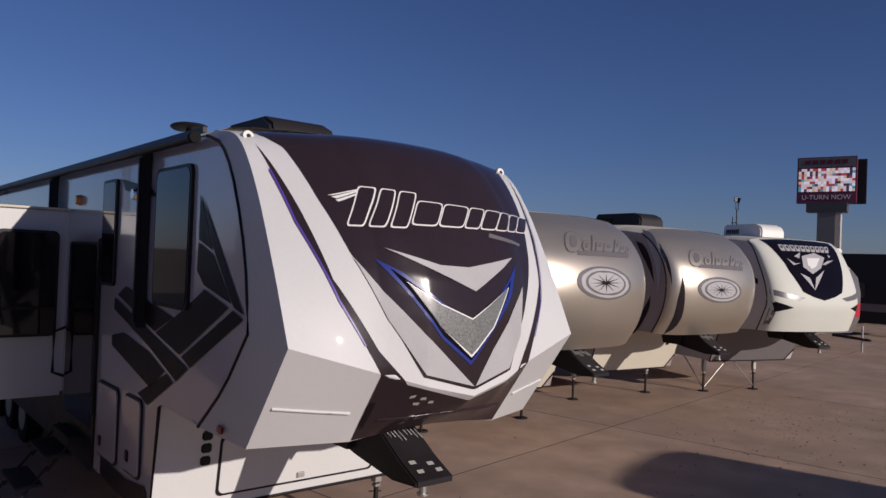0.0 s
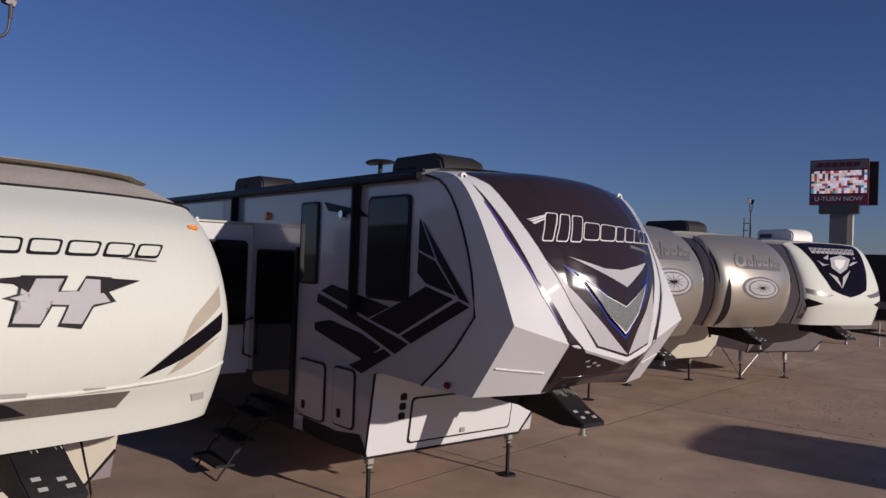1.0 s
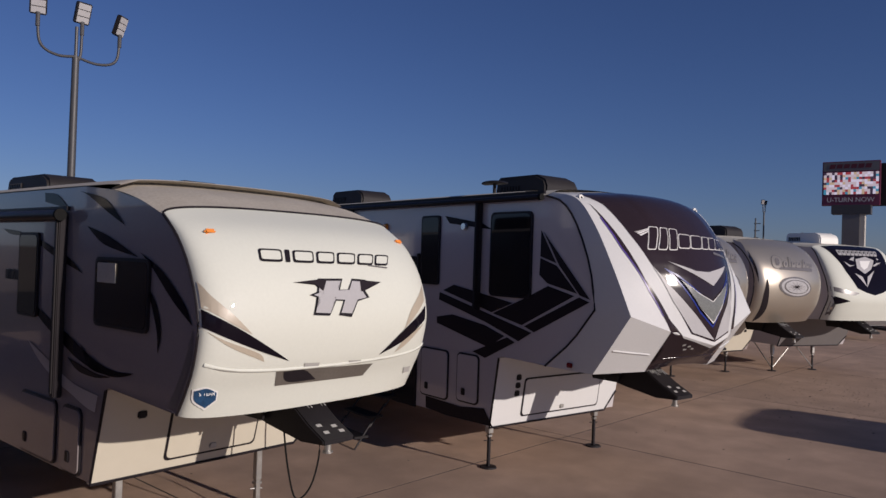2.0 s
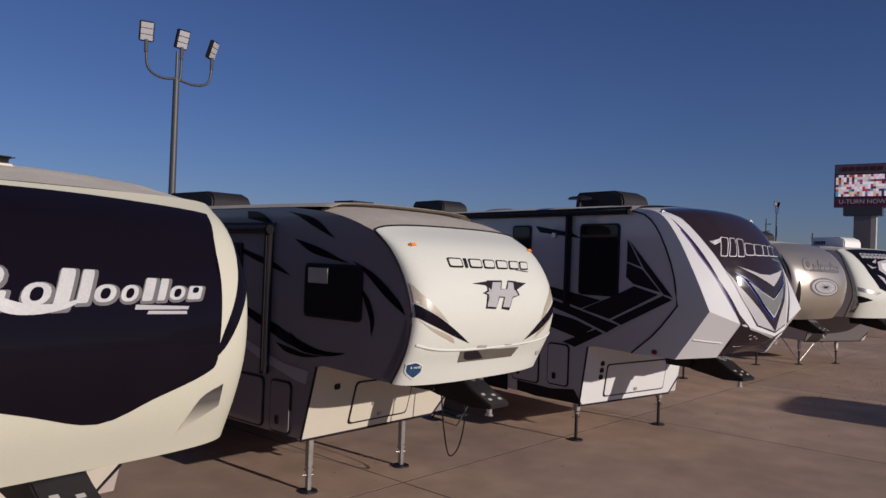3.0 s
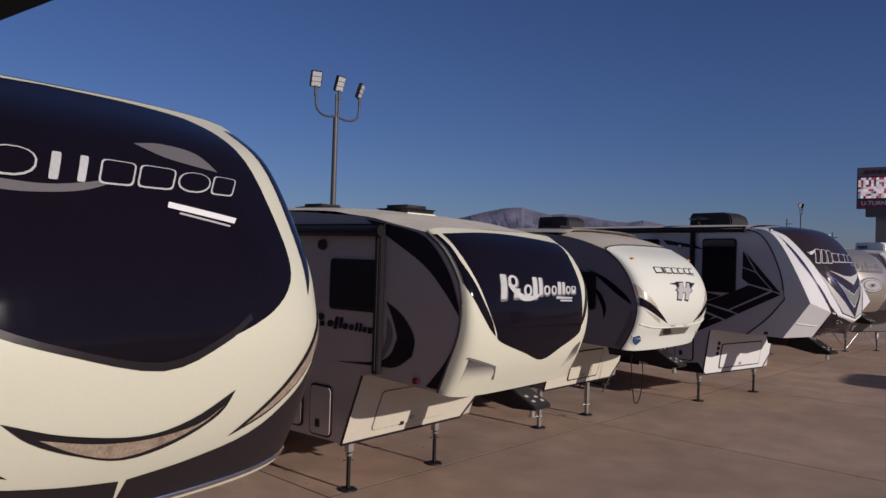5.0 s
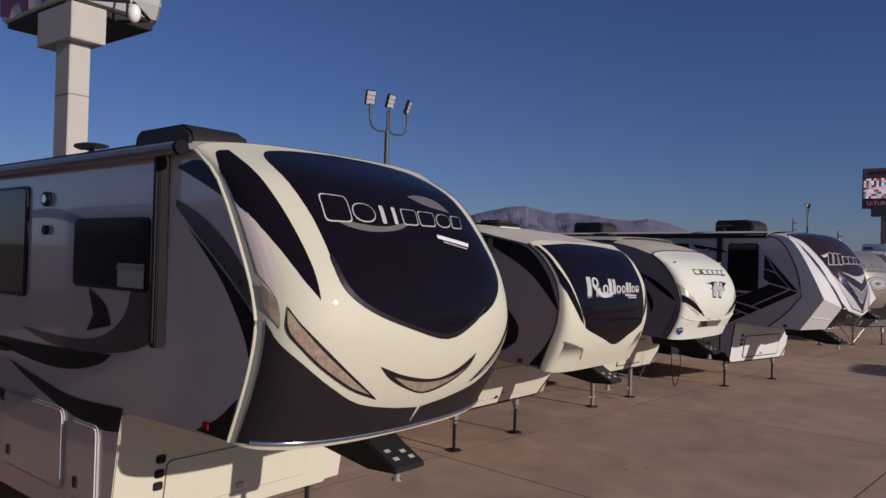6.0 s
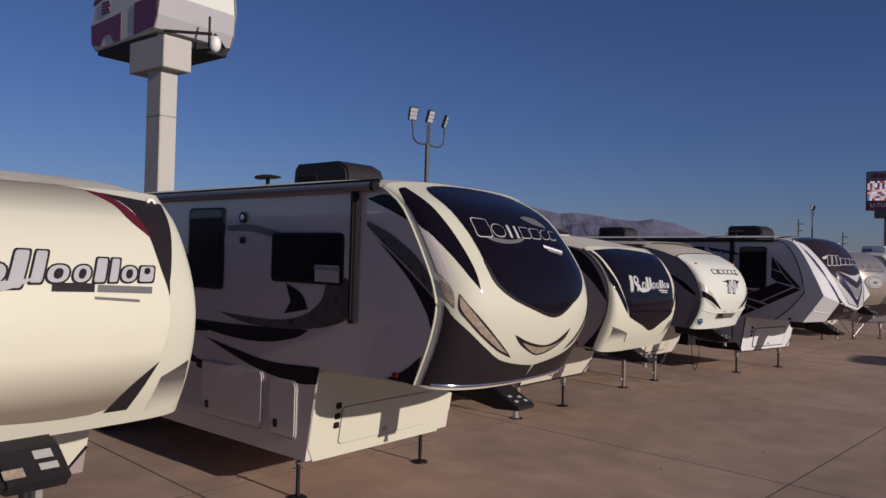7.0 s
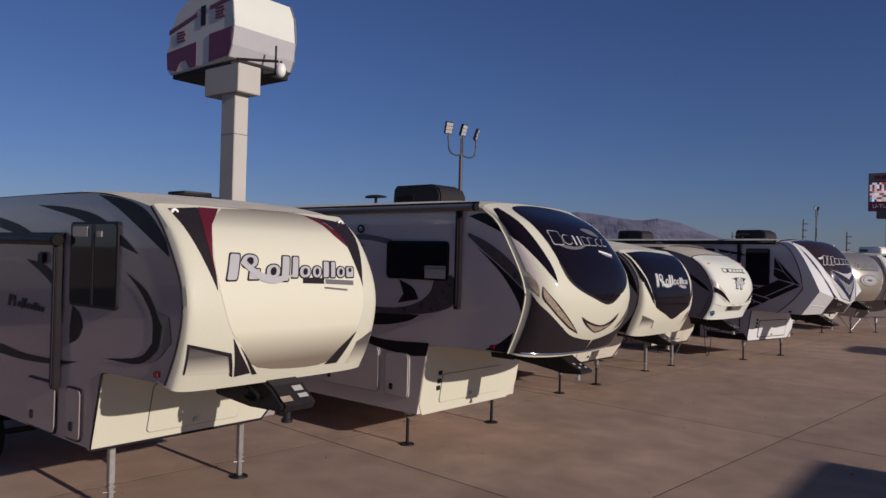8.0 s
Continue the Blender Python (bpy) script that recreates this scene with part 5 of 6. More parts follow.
t.graphic([(0.0, 1.955), (-0.03, 1.96), (-0.39, 2.055), (-0.64, 2.48), (-0.82, 2.85), (-0.94, 3.19), (-1.03, 3.54), (-1.14, 3.655), (-0.98, 3.69), (-0.72, 3.72), (-0.4, 3.745), (0.0, 3.755), (0.4, 3.745), (0.72, 3.72), (0.98, 3.69), (1.14, 3.655), (1.03, 3.54), (0.94, 3.19), (0.82, 2.85), (0.64, 2.48), (0.39, 2.055), (0.03, 1.96)], PLUM, 1, bend=False, name="windshield_panel", label="dark plum glossy nose panel")
t.graphic([(-0.81, 2.82), (-0.64, 2.6), (-0.36, 2.31), (0.0, 1.975), (-0.375, 2.07), (-0.62, 2.43)], VINYLSILVER, 2, bend=False)
t.graphic([(0.61, 2.64), (0.55, 2.29), (0.375, 2.07), (0.01, 1.975), (0.19, 2.21), (0.43, 2.47)], VINYLSILVER, 2, bend=False)
t.graphic([(-0.61, 2.88), (-0.24, 2.78), (0.0, 2.77), (0.5, 2.85), (0.03, 2.61), (-0.31, 2.75)], VINYLSILVER, 3, bend=False)
t.graphic([(-0.68, 2.81), (-0.52, 2.73), (-0.29, 2.56), (-0.03, 2.4), (0.24, 2.56), (0.54, 2.8), (0.42, 2.58), (0.17, 2.32), (-0.03, 2.12), (-0.26, 2.3), (-0.48, 2.58)], VINYLBLUE, 2, bend=False)
t.graphic([(-0.59, 2.75), (-0.29, 2.54), (-0.03, 2.38), (0.26, 2.53), (0.43, 2.69), (0.35, 2.56), (0.16, 2.33), (-0.03, 2.15), (-0.25, 2.32), (-0.47, 2.6)], NIGHT, 3, bend=False)
t.graphic([(-0.5, 2.67), (-0.27, 2.53), (-0.02, 2.43), (0.38, 2.64), (0.19, 2.36), (-0.03, 2.17), (-0.28, 2.38)], VINYLWHITE, 4, bend=False)
t.graphic([(-0.49, 2.66), (-0.27, 2.52), (-0.02, 2.42), (0.36, 2.63), (0.18, 2.37), (-0.03, 2.19), (-0.28, 2.38)], MESHGREY, 5, bend=False, name="mesh_graphic")
t.word([(-0.70, 3.28), (1.07, 3.21), (0.85, 3.035), (-0.80, 3.02)], HEAVY, PLUM, VINYLWHITE, 2, lean=0.12, edge=0.011)
t.graphic([(-0.88, 3.21), (-0.66, 3.27), (-0.67, 3.26), (-0.85, 3.21)], VINYLWHITE, 2, bend=False, name="speed_line")
t.graphic([(-0.86, 3.2), (-0.67, 3.26), (-0.67, 3.25), (-0.83, 3.19)], VINYLWHITE, 2, bend=False, name="speed_line")
t.graphic([(-0.84, 3.18), (-0.68, 3.24), (-0.68, 3.23), (-0.82, 3.17)], VINYLWHITE, 2, bend=False, name="speed_line")
t.graphic([(0.3, 3.02), (0.71, 2.96), (0.69, 2.94), (0.28, 2.99)], VINYLMID, 2, bend=False, name="lettering_bar")
t = T["silver"]
t.both([(-1.19, 3.55), (-1.14, 3.4), (-1.06, 3.12), (-0.94, 2.67), (-0.68, 2.23), (-0.47, 1.99), (-0.66, 2.07), (-0.91, 2.53), (-1.09, 3.02), (-1.16, 3.38)], PLUM, 1, bend=False)
t.both([(-1.16, 3.38), (-1.09, 3.03), (-0.91, 2.54), (-0.76, 2.26), (-0.77, 2.26), (-0.92, 2.53), (-1.1, 3.02), (-1.17, 3.36)], LEDVIOLET, 2, bend=False, name="light_strip", label="violet light strip")
t.graphic([(-0.66, 2.07), (-0.47, 2.005), (0.0, 1.875), (0.47, 2.005), (0.66, 2.07), (0.57, 1.75), (0.65, 1.59), (0.3, 1.625), (0.0, 1.645), (-0.3, 1.625), (-0.65, 1.59), (-0.57, 1.75)], PLUM, 1, bend=False, name="lower_grille")
t.ridge([(0.0, 1.775), (0.3, 1.76), (0.55, 1.745)], 0.012, PLUM)
t.ridge([(0.74, 1.80), (0.95, 1.82), (1.22, 1.85)], 0.012)
# small LEDs of the grille, drawn as pale unlit patches
t.graphic([(-0.43, 1.93), (-0.4, 1.94), (-0.4, 1.92), (-0.43, 1.91)], LABEL, 2, bend=False, name="small_pale_patch")
t.graphic([(-0.36, 1.92), (-0.33, 1.92), (-0.32, 1.9), (-0.36, 1.9)], LABEL, 2, bend=False, name="small_pale_patch")
t.graphic([(-0.29, 1.89), (-0.26, 1.89), (-0.25, 1.87), (-0.29, 1.87)], LABEL, 2, bend=False, name="small_pale_patch")
t.graphic([(-0.39, 1.88), (-0.35, 1.88), (-0.35, 1.86), (-0.38, 1.86)], LABEL, 2, bend=False, name="small_pale_patch")
t = T["silver"]
t.flank([(-0.48, 3.23), (-0.21, 2.82), (-0.48, 2.9)], VINYLGREY, 1, bend=False)
t.flank([(-0.48, 2.88), (-0.2, 2.79), (0.13, 2.47), (-0.35, 2.57), (-0.49, 2.67)], VINYLGREY, 1, bend=False)
t.flank([(-0.44, 3.21), (0.33, 2.41), (0.17, 2.45), (-0.17, 2.8)], VINYLGREY, 1, bend=False)
t.flank([(-0.34, 2.54), (0.09, 2.44), (-0.77, 2.02), (-1.32, 2.13), (-0.74, 2.36)], VINYLGREY, 1, bend=False)
t.flank([(0.16, 2.43), (0.32, 2.38), (-0.55, 1.95), (-0.73, 2.01)], VINYLGREY, 1, bend=False)
t.flank([(-2.46, 2.35), (-1.36, 2.11), (-0.59, 1.94), (-0.82, 1.81), (-1.45, 2.0), (-2.47, 2.24)], VINYLGREY, 1, bend=False)
t.flank([(-2.14, 2.47), (-0.94, 2.29), (-1.34, 2.14), (-2.38, 2.38)], VINYLGREY, 1, bend=False)
t.flank([(-2.51, 1.99), (-2.15, 2.05), (-1.47, 1.96), (-1.08, 1.85), (-1.39, 1.67), (-2.5, 1.9)], VINYLGREY, 1, bend=False)
t.flank([(-1.03, 1.84), (-0.88, 1.79), (-1.44, 1.52), (-1.7, 1.58)], VINYLGREY, 1, bend=False)
t = T["silver"]
t.flank([(-2.71, 0.81), (-1.92, 0.79), (-1.43, 0.85), (-1.25, 0.64), (-2.23, 0.61), (-2.7, 0.64)], VINYLGREY, 1, bend=False)
t.flank([(-2.39, 3.45), (-1.57, 3.33), (-1.37, 3.24), (-2.28, 3.34)], VINYLGREY, 1, bend=False)
t = T["champagne"]
t.word([(-0.45, 3.29), (0.98, 3.17), (0.74, 3.0), (-0.62, 3.0)], ROUND, CHAMPAGNE, VINYLMID, 2, lean=0.1, hole=VINYLMID, edge=0.014)
t.graphic([(-0.38, 3.01), (0.74, 3.0), (0.69, 2.94), (-0.41, 2.95)], VINYLMID, 2, bend=False, name="lettering_bar")
t.graphic([(0.61, 2.52), (0.56, 2.44), (0.43, 2.38), (0.26, 2.34), (0.07, 2.33), (-0.13, 2.35), (-0.3, 2.39), (-0.44, 2.46), (-0.51, 2.53), (-0.52, 2.61), (-0.47, 2.69), (-0.36, 2.75), (-0.2, 2.79), (-0.01, 2.8), (0.19, 2.79), (0.37, 2.75), (0.51, 2.68), (0.6, 2.6)], VINYLMID, 2, name="emblem_ring")
t.graphic([(0.55, 2.52), (0.5, 2.46), (0.39, 2.4), (0.24, 2.37), (0.07, 2.36), (-0.1, 2.38), (-0.26, 2.42), (-0.38, 2.47), (-0.44, 2.54), (-0.45, 2.61), (-0.41, 2.67), (-0.31, 2.72), (-0.17, 2.76), (0.0, 2.77), (0.17, 2.76), (0.33, 2.72), (0.46, 2.67), (0.53, 2.6)], VINYLSILVER, 3, name="emblem_ring")
t.graphic([(0.47, 2.53), (0.43, 2.48), (0.34, 2.43), (0.21, 2.4), (0.07, 2.4), (-0.08, 2.41), (-0.21, 2.44), (-0.31, 2.49), (-0.36, 2.54), (-0.37, 2.6), (-0.33, 2.65), (-0.25, 2.7), (-0.13, 2.73), (0.01, 2.74), (0.16, 2.73), (0.29, 2.7), (0.39, 2.65), (0.46, 2.59)], VINYLMID, 4, name="emblem_field")
t.graphic([(0.42, 2.54), (0.38, 2.49), (0.3, 2.45), (0.19, 2.43), (0.06, 2.42), (-0.07, 2.43), (-0.18, 2.46), (-0.27, 2.5), (-0.32, 2.55), (-0.33, 2.6), (-0.3, 2.64), (-0.22, 2.68), (-0.12, 2.71), (0.01, 2.71), (0.14, 2.71), (0.26, 2.68), (0.35, 2.64), (0.41, 2.59)], VINYLSILVER, 5, name="emblem_field")
t.graphic([(-0.3, 2.56), (0.02, 2.56), (0.38, 2.57), (0.02, 2.58)], VINYLGREY, 6, bend=False, name="compass_point")
t.graphic([(-0.26, 2.63), (0.02, 2.56), (0.33, 2.5), (0.03, 2.58)], VINYLGREY, 6, bend=False, name="compass_point")
t.graphic([(-0.13, 2.68), (0.01, 2.56), (0.2, 2.45), (0.03, 2.57)], VINYLGREY, 6, bend=False, name="compass_point")
t.graphic([(0.04, 2.7), (0.01, 2.57), (0.03, 2.43), (0.04, 2.57)], VINYLGREY, 6, bend=False, name="compass_point")
t.graphic([(0.22, 2.69), (0.01, 2.57), (-0.14, 2.45), (0.03, 2.56)], VINYLGREY, 6, bend=False, name="compass_point")
t.graphic([(0.34, 2.64), (0.02, 2.58), (-0.26, 2.5), (0.03, 2.56)], VINYLGREY, 6, bend=False, name="compass_point")
t = T["champagne_far"]
t.word([(-0.75, 3.17), (0.82, 3.06), (0.60, 2.88), (-0.88, 2.88)], ROUND, CHAMPAGNE, VINYLMID, 2, lean=0.1, hole=VINYLMID, edge=0.014)
t.graphic([(-0.65, 2.9), (0.63, 2.88), (0.59, 2.81), (-0.68, 2.84)], VINYLMID, 2, bend=False, name="lettering_bar")
t.graphic([(0.46, 2.41), (0.42, 2.33), (0.3, 2.26), (0.13, 2.22), (-0.08, 2.21), (-0.3, 2.22), (-0.49, 2.26), (-0.64, 2.33), (-0.73, 2.4), (-0.76, 2.48), (-0.72, 2.55), (-0.62, 2.62), (-0.46, 2.66), (-0.26, 2.68), (-0.05, 2.67), (0.15, 2.63), (0.31, 2.57), (0.42, 2.49)], VINYLMID, 2, name="emblem_ring")
t.graphic([(0.4, 2.41), (0.36, 2.34), (0.26, 2.29), (0.1, 2.25), (-0.08, 2.24), (-0.27, 2.25), (-0.45, 2.29), (-0.58, 2.34), (-0.66, 2.41), (-0.69, 2.48), (-0.65, 2.54), (-0.56, 2.59), (-0.42, 2.63), (-0.24, 2.64), (-0.06, 2.63), (0.12, 2.6), (0.27, 2.55), (0.36, 2.48)], VINYLSILVER, 3, name="emblem_ring")
t.graphic([(0.32, 2.42), (0.28, 2.36), (0.2, 2.32), (0.07, 2.29), (-0.08, 2.28), (-0.25, 2.29), (-0.39, 2.31), (-0.51, 2.36), (-0.58, 2.41), (-0.6, 2.47), (-0.57, 2.52), (-0.49, 2.57), (-0.37, 2.6), (-0.22, 2.61), (-0.06, 2.6), (0.09, 2.58), (0.21, 2.53), (0.29, 2.48)], VINYLMID, 4, name="emblem_field")
t.graphic([(0.26, 2.42), (0.23, 2.37), (0.16, 2.33), (0.04, 2.31), (-0.1, 2.3), (-0.24, 2.31), (-0.37, 2.33), (-0.47, 2.37), (-0.54, 2.42), (-0.56, 2.47), (-0.53, 2.52), (-0.46, 2.55), (-0.35, 2.58), (-0.22, 2.59), (-0.08, 2.58), (0.06, 2.56), (0.16, 2.52), (0.23, 2.47)], VINYLSILVER, 5, name="emblem_field")
t.graphic([(-0.52, 2.44), (-0.17, 2.44), (0.22, 2.45), (-0.17, 2.46)], VINYLGREY, 6, bend=False, name="compass_point")
t.graphic([(-0.48, 2.51), (-0.18, 2.44), (0.17, 2.38), (-0.17, 2.45)], VINYLGREY, 6, bend=False, name="compass_point")
t.graphic([(-0.35, 2.56), (-0.18, 2.44), (0.04, 2.33), (-0.16, 2.45)], VINYLGREY, 6, bend=False, name="compass_point")
t.graphic([(-0.17, 2.58), (-0.18, 2.44), (-0.15, 2.31), (-0.16, 2.44)], VINYLGREY, 6, bend=False, name="compass_point")
t.graphic([(0.02, 2.56), (-0.18, 2.45), (-0.33, 2.33), (-0.16, 2.44)], VINYLGREY, 6, bend=False, name="compass_point")
t.graphic([(0.16, 2.52), (-0.18, 2.45), (-0.47, 2.38), (-0.17, 2.44)], VINYLGREY, 6, bend=False, name="compass_point")
t.graphic([(-1.06, 2.69), (-1.01, 2.34), (-0.95, 1.78), (-1.08, 1.6), (-1.12, 2.09), (-1.11, 2.39)], VINYLGREY, 1)
t.graphic([(-1.19, 3.27), (-1.22, 3.03), (-1.22, 2.5), (-1.24, 2.8), (-1.25, 3.06)], VINYLGREY, 1)
t = T["white_black"]
t.graphic([(-1.02, 3.50), (-0.5, 3.53), (0.0, 3.535), (0.5, 3.53), (1.02, 3.50), (0.88, 3.27), (0.77, 2.84), (0.56, 2.42), (0.3, 2.32), (0.0, 2.25), (-0.3, 2.32), (-0.56, 2.42), (-0.77, 2.84), (-0.88, 3.27)], NIGHT, 1, bend=False, name="windshield_panel", label="black shield-shaped nose panel")
t.word([(-0.72, 3.40), (0.78, 3.40), (0.66, 3.27), (-0.74, 3.27)], EVEN, VINYLSILVER, VINYLMID, 2, lean=0.0, hole=NIGHT, edge=0.006)
t.graphic([(-0.26, 3.17), (0.16, 3.25), (0.4, 3.16), (0.13, 2.92), (-0.16, 2.8), (-0.36, 2.94)], VINYLSILVER, 2, bend=False, name="emblem")
t.graphic([(-0.15, 3.13), (0.24, 3.14), (0.02, 2.96), (-0.14, 2.9), (-0.21, 2.99)], VINYLWHITE, 3, bend=False, name="emblem")
t.graphic([(-0.7, 3.11), (-0.54, 3.01), (-0.38, 3.02), (-0.6, 2.97)], VINYLSILVER, 2, bend=False, name="emblem")
t.graphic([(-0.51, 2.81), (-0.29, 2.72), (-0.23, 2.46), (-0.38, 2.65)], VINYLSILVER, 2, bend=False, name="emblem")
t.graphic([(0.22, 2.89), (-0.11, 2.72), (-0.24, 2.45), (-0.04, 2.65)], VINYLSILVER, 2, bend=False, name="emblem")
t.graphic([(0.65, 3.11), (0.31, 3.0), (0.23, 3.01), (0.44, 3.09)], VINYLSILVER, 2, bend=False, name="emblem")
t.graphic([(-0.24, 3.25), (-0.48, 3.16), (-0.36, 3.12), (-0.38, 3.2)], VINYLSILVER, 2, bend=False, name="emblem")
t.graphic([(0.55, 3.23), (0.62, 3.19), (0.42, 3.12), (0.55, 3.17)], VINYLSILVER, 2, bend=False, name="emblem")
t.both([(-1.24, 2.46), (-0.9, 2.37), (-0.52, 2.30), (-0.68, 2.24), (-1.0, 2.28), (-1.24, 2.34)], VINYLMID, 1, bend=False)
t.both([(-1.24, 2.22), (-0.81, 2.09), (-1.18, 1.99)], NIGHT, 1, bend=False)
t.both([(-1.24, 2.07), (-1.15, 1.97), (-1.19, 1.72), (-1.24, 1.70)], VINYLMID, 1, bend=False, name="lamp_cluster")
t.both([(-1.22, 1.93), (-1.18, 1.93), (-1.19, 1.86), (-1.22, 1.86)], CHROME, 2, bend=False, name="lamp_lens")
t.flank([(-0.37, 2.84), (0.18, 2.65), (0.18, 2.54), (-0.34, 2.73)], NIGHT, 1)
t = T["champagne_far"]
t.flank([(-0.35, 3.3), (-0.14, 3.21), (0.04, 2.91), (0.12, 2.54), (-0.01, 2.78), (-0.22, 3.09)], VINYLGREY, 1)
t.flank([(0.05, 2.3), (0.02, 2.05), (-0.16, 1.73), (-0.31, 1.56), (-0.64, 1.56), (-0.24, 1.85), (-0.06, 2.11)], VINYLGREY, 1)
t.flank([(-0.2, 3.52), (0.08, 3.39), (0.26, 2.91), (0.24, 2.37), (0.14, 2.85), (-0.03, 3.21)], VINYLSILVER, 1)
t.graphic([(-1.19, 3.31), (-1.23, 3.09), (-1.25, 2.5), (-1.25, 1.97), (-1.25, 2.52), (-1.25, 2.95)], CHROME, 1, name="chrome_strip")


# ---- across the drive: trailers that throw their shadows over it ----
def plain_trailer(x, y, yaw, label, wall, cap, length=8.0, h=3.4, stripe=None, group=""):
    """A travel trailer with a rounded nose: body, nose, windows, stripe, wheels, drawbar."""
    root = empty("travel_trailer", pose(x, y, 0, 0, 0, yaw), label, "trailer", group)
    out = [(-length, 0.55), (-length, h), (-0.9, h), (-0.45, h - 0.10), (-0.12, h - 0.5), (0.0, h - 1.1), (-0.02, 1.15), (-0.25, 0.6)]
    body = part("body", prism(bmesh.new(), out, -1.22, 1.22, 0.05), wall, root, smooth=35)
    nose = [(-0.42, h - 0.14), (-0.10, h - 0.5), (0.025, h - 1.1), (0.005, 1.15), (-0.22, 0.62), (-0.3, 0.62), (-0.1, 1.15), (-0.1, h - 1.1), (-0.2, h - 0.5), (-0.5, h - 0.14)]
    part("front_cap", prism(bmesh.new(), nose, -1.20, 1.20), cap, root, smooth=40)
    for s in (-1, 1):
        for wx in (-2.2, -4.6):
            w = part("window", prism(bmesh.new(), rounded(wx - 0.5, wx + 0.5, 1.7, 2.5, 0.07), s * 1.225 - 0.012, s * 1.225 + 0.012), BLACK, root)
            part("pane", prism(bmesh.new(), rounded(wx - 0.46, wx + 0.46, 1.74, 2.46, 0.06), s * 1.225 - 0.018, s * 1.225 + 0.018), TINT, w)
        if stripe:
            part("stripe", boxed(-length + 0.1, -0.6, s * 1.224 - 0.01, s * 1.224 + 0.01, 1.15, 1.5), stripe, root)
        for wx in (-length * 0.55, -length * 0.55 - 0.9):
            part("wheel", rod(bmesh.new(), (wx, s * 1.05 - 0.1, 0.36), (wx, s * 1.05 + 0.1, 0.36), 0.36, n=24), RUBBER, root)
    if stripe:
        part("nose_stripe", prism(bmesh.new(), [(0.03, 1.75), (0.02, 1.25), (-0.14, 0.85), (-0.18, 0.9), (-0.02, 1.3), (-0.01, 1.75)], -1.19, 1.19), stripe, root)
    part("drawbar", prism(bmesh.new(), [(-0.3, 0.6), (1.1, 0.5), (1.1, 0.42), (-0.3, 0.48)], -0.06, 0.06), BLACKSTEEL, root)
    part("jack", rod(bmesh.new(), (0.8, 0, 0.0), (0.8, 0, 0.95), 0.035), STEEL, root)
    part("roof_unit", boxed(-length * 0.5 - 0.4, -length * 0.5 + 0.4, -0.35, 0.35, h, h + 0.28, 0.06), WHITEPLASTIC, root)
    return root


BOXY = [(0.20, 1.62), (0.32, 1.97), (0.38, 2.32), (0.38, 2.65), (0.30, 3.05), (0.12, 3.36), (-0.15, 3.55)]
for key, place in (("across", (7.25, 9.8, 180, 2.5)), ("across_far", (9.8, -9.25, 180, 2.5))):
    PLACE[key], CAPS[key] = place, CAPS["champagne"] if key == "across" else round_cap(2.5, BOXY, [(x + 0.06, z) for x, z in BOXY], 9)
    t = T[key] = Trailer(key, "white fifth-wheel trailer across the drive", WHITE, WHITE, [(-0.8, 3.58), (-2.0, 3.62)], ((-1.2, 1.5), (-1.5, 0.65)), group="trailers across the drive")
    t.legs(-2.2, (-1.1, 1.1))
    t.hitch(0.85)
    t.window(-2.4, -1.2, 2.4, 3.1)
    t.wheels((-6.0, -7.0))
plain_trailer(-3.6, 31.3, -24, "grey travel trailer with a red side stripe", VINYLSILVER, VINYLMID, h=3.2, stripe=BRIGHTRED, group="far end of the row")
plain_trailer(-1.5, 40.0, -20, "dark grey travel trailer at the end of the row", PLASTIC, PLASTIC, h=3.8, stripe=VINYLMID, group="far end of the row")
plain_trailer(-2.5, 49.0, -20, "dark grey travel trailer at the end of the row", PLASTIC, PLASTIC, h=3.8, stripe=VINYLMID, group="far end of the row")


# ---- lamp posts ----
def lamp_post(m, top, heads, label, group="", scale=1.0):
    root = empty("street_lamp", m, label, "lamp post", group)
    part("base", rod(bmesh.new(), (0, 0, 0), (0, 0, 0.7), 0.3, 0.28, 18), STUCCO, root)
    part("pole", rod(bmesh.new(), (0, 0, 0.7), (0, 0, top), 0.10 * scale, 0.075 * scale, 16), POLE, root, smooth=40)
    part("tenon", rod(bmesh.new(), (0, 0, top - 0.02), (0, 0, top + 0.7), 0.035), POLE, root)
    for y, z, turn in heads:
        if abs(y) > 0.1:
            s = 1 if y > 0 else -1
            arc = [(0, 0, top + 0.03), (0, y * 0.42, top - 0.03), (0, y * 0.77, top + 0.03), (0, y * 0.95, top + 0.2), (0, y, z - 0.2)]
            part("arm", pipe(bmesh.new(), [tuple(p) for p in spline(arc, 4)], 0.032 * scale), POLE, root, smooth=60)
        h = boxed(-0.055, 0.055, -0.17, 0.17, -0.24, 0.24, 0.02)
        head = part("lamp_head", h, BLACKSTEEL, root)
        head.matrix_local = pose(0, y, z + 0.2, 0, 18, turn)
        for i in range(3):
            part("led_panel", boxed(0.05, 0.062, -0.14, 0.14, -0.21 + 0.145 * i, -0.08 + 0.145 * i, 0.004, 1), VINYLSILVER, head)
        part("knuckle", rod(bmesh.new(), (0, y, z - 0.3), (0, y, z), 0.045, n=10), POLE, root)
    return root


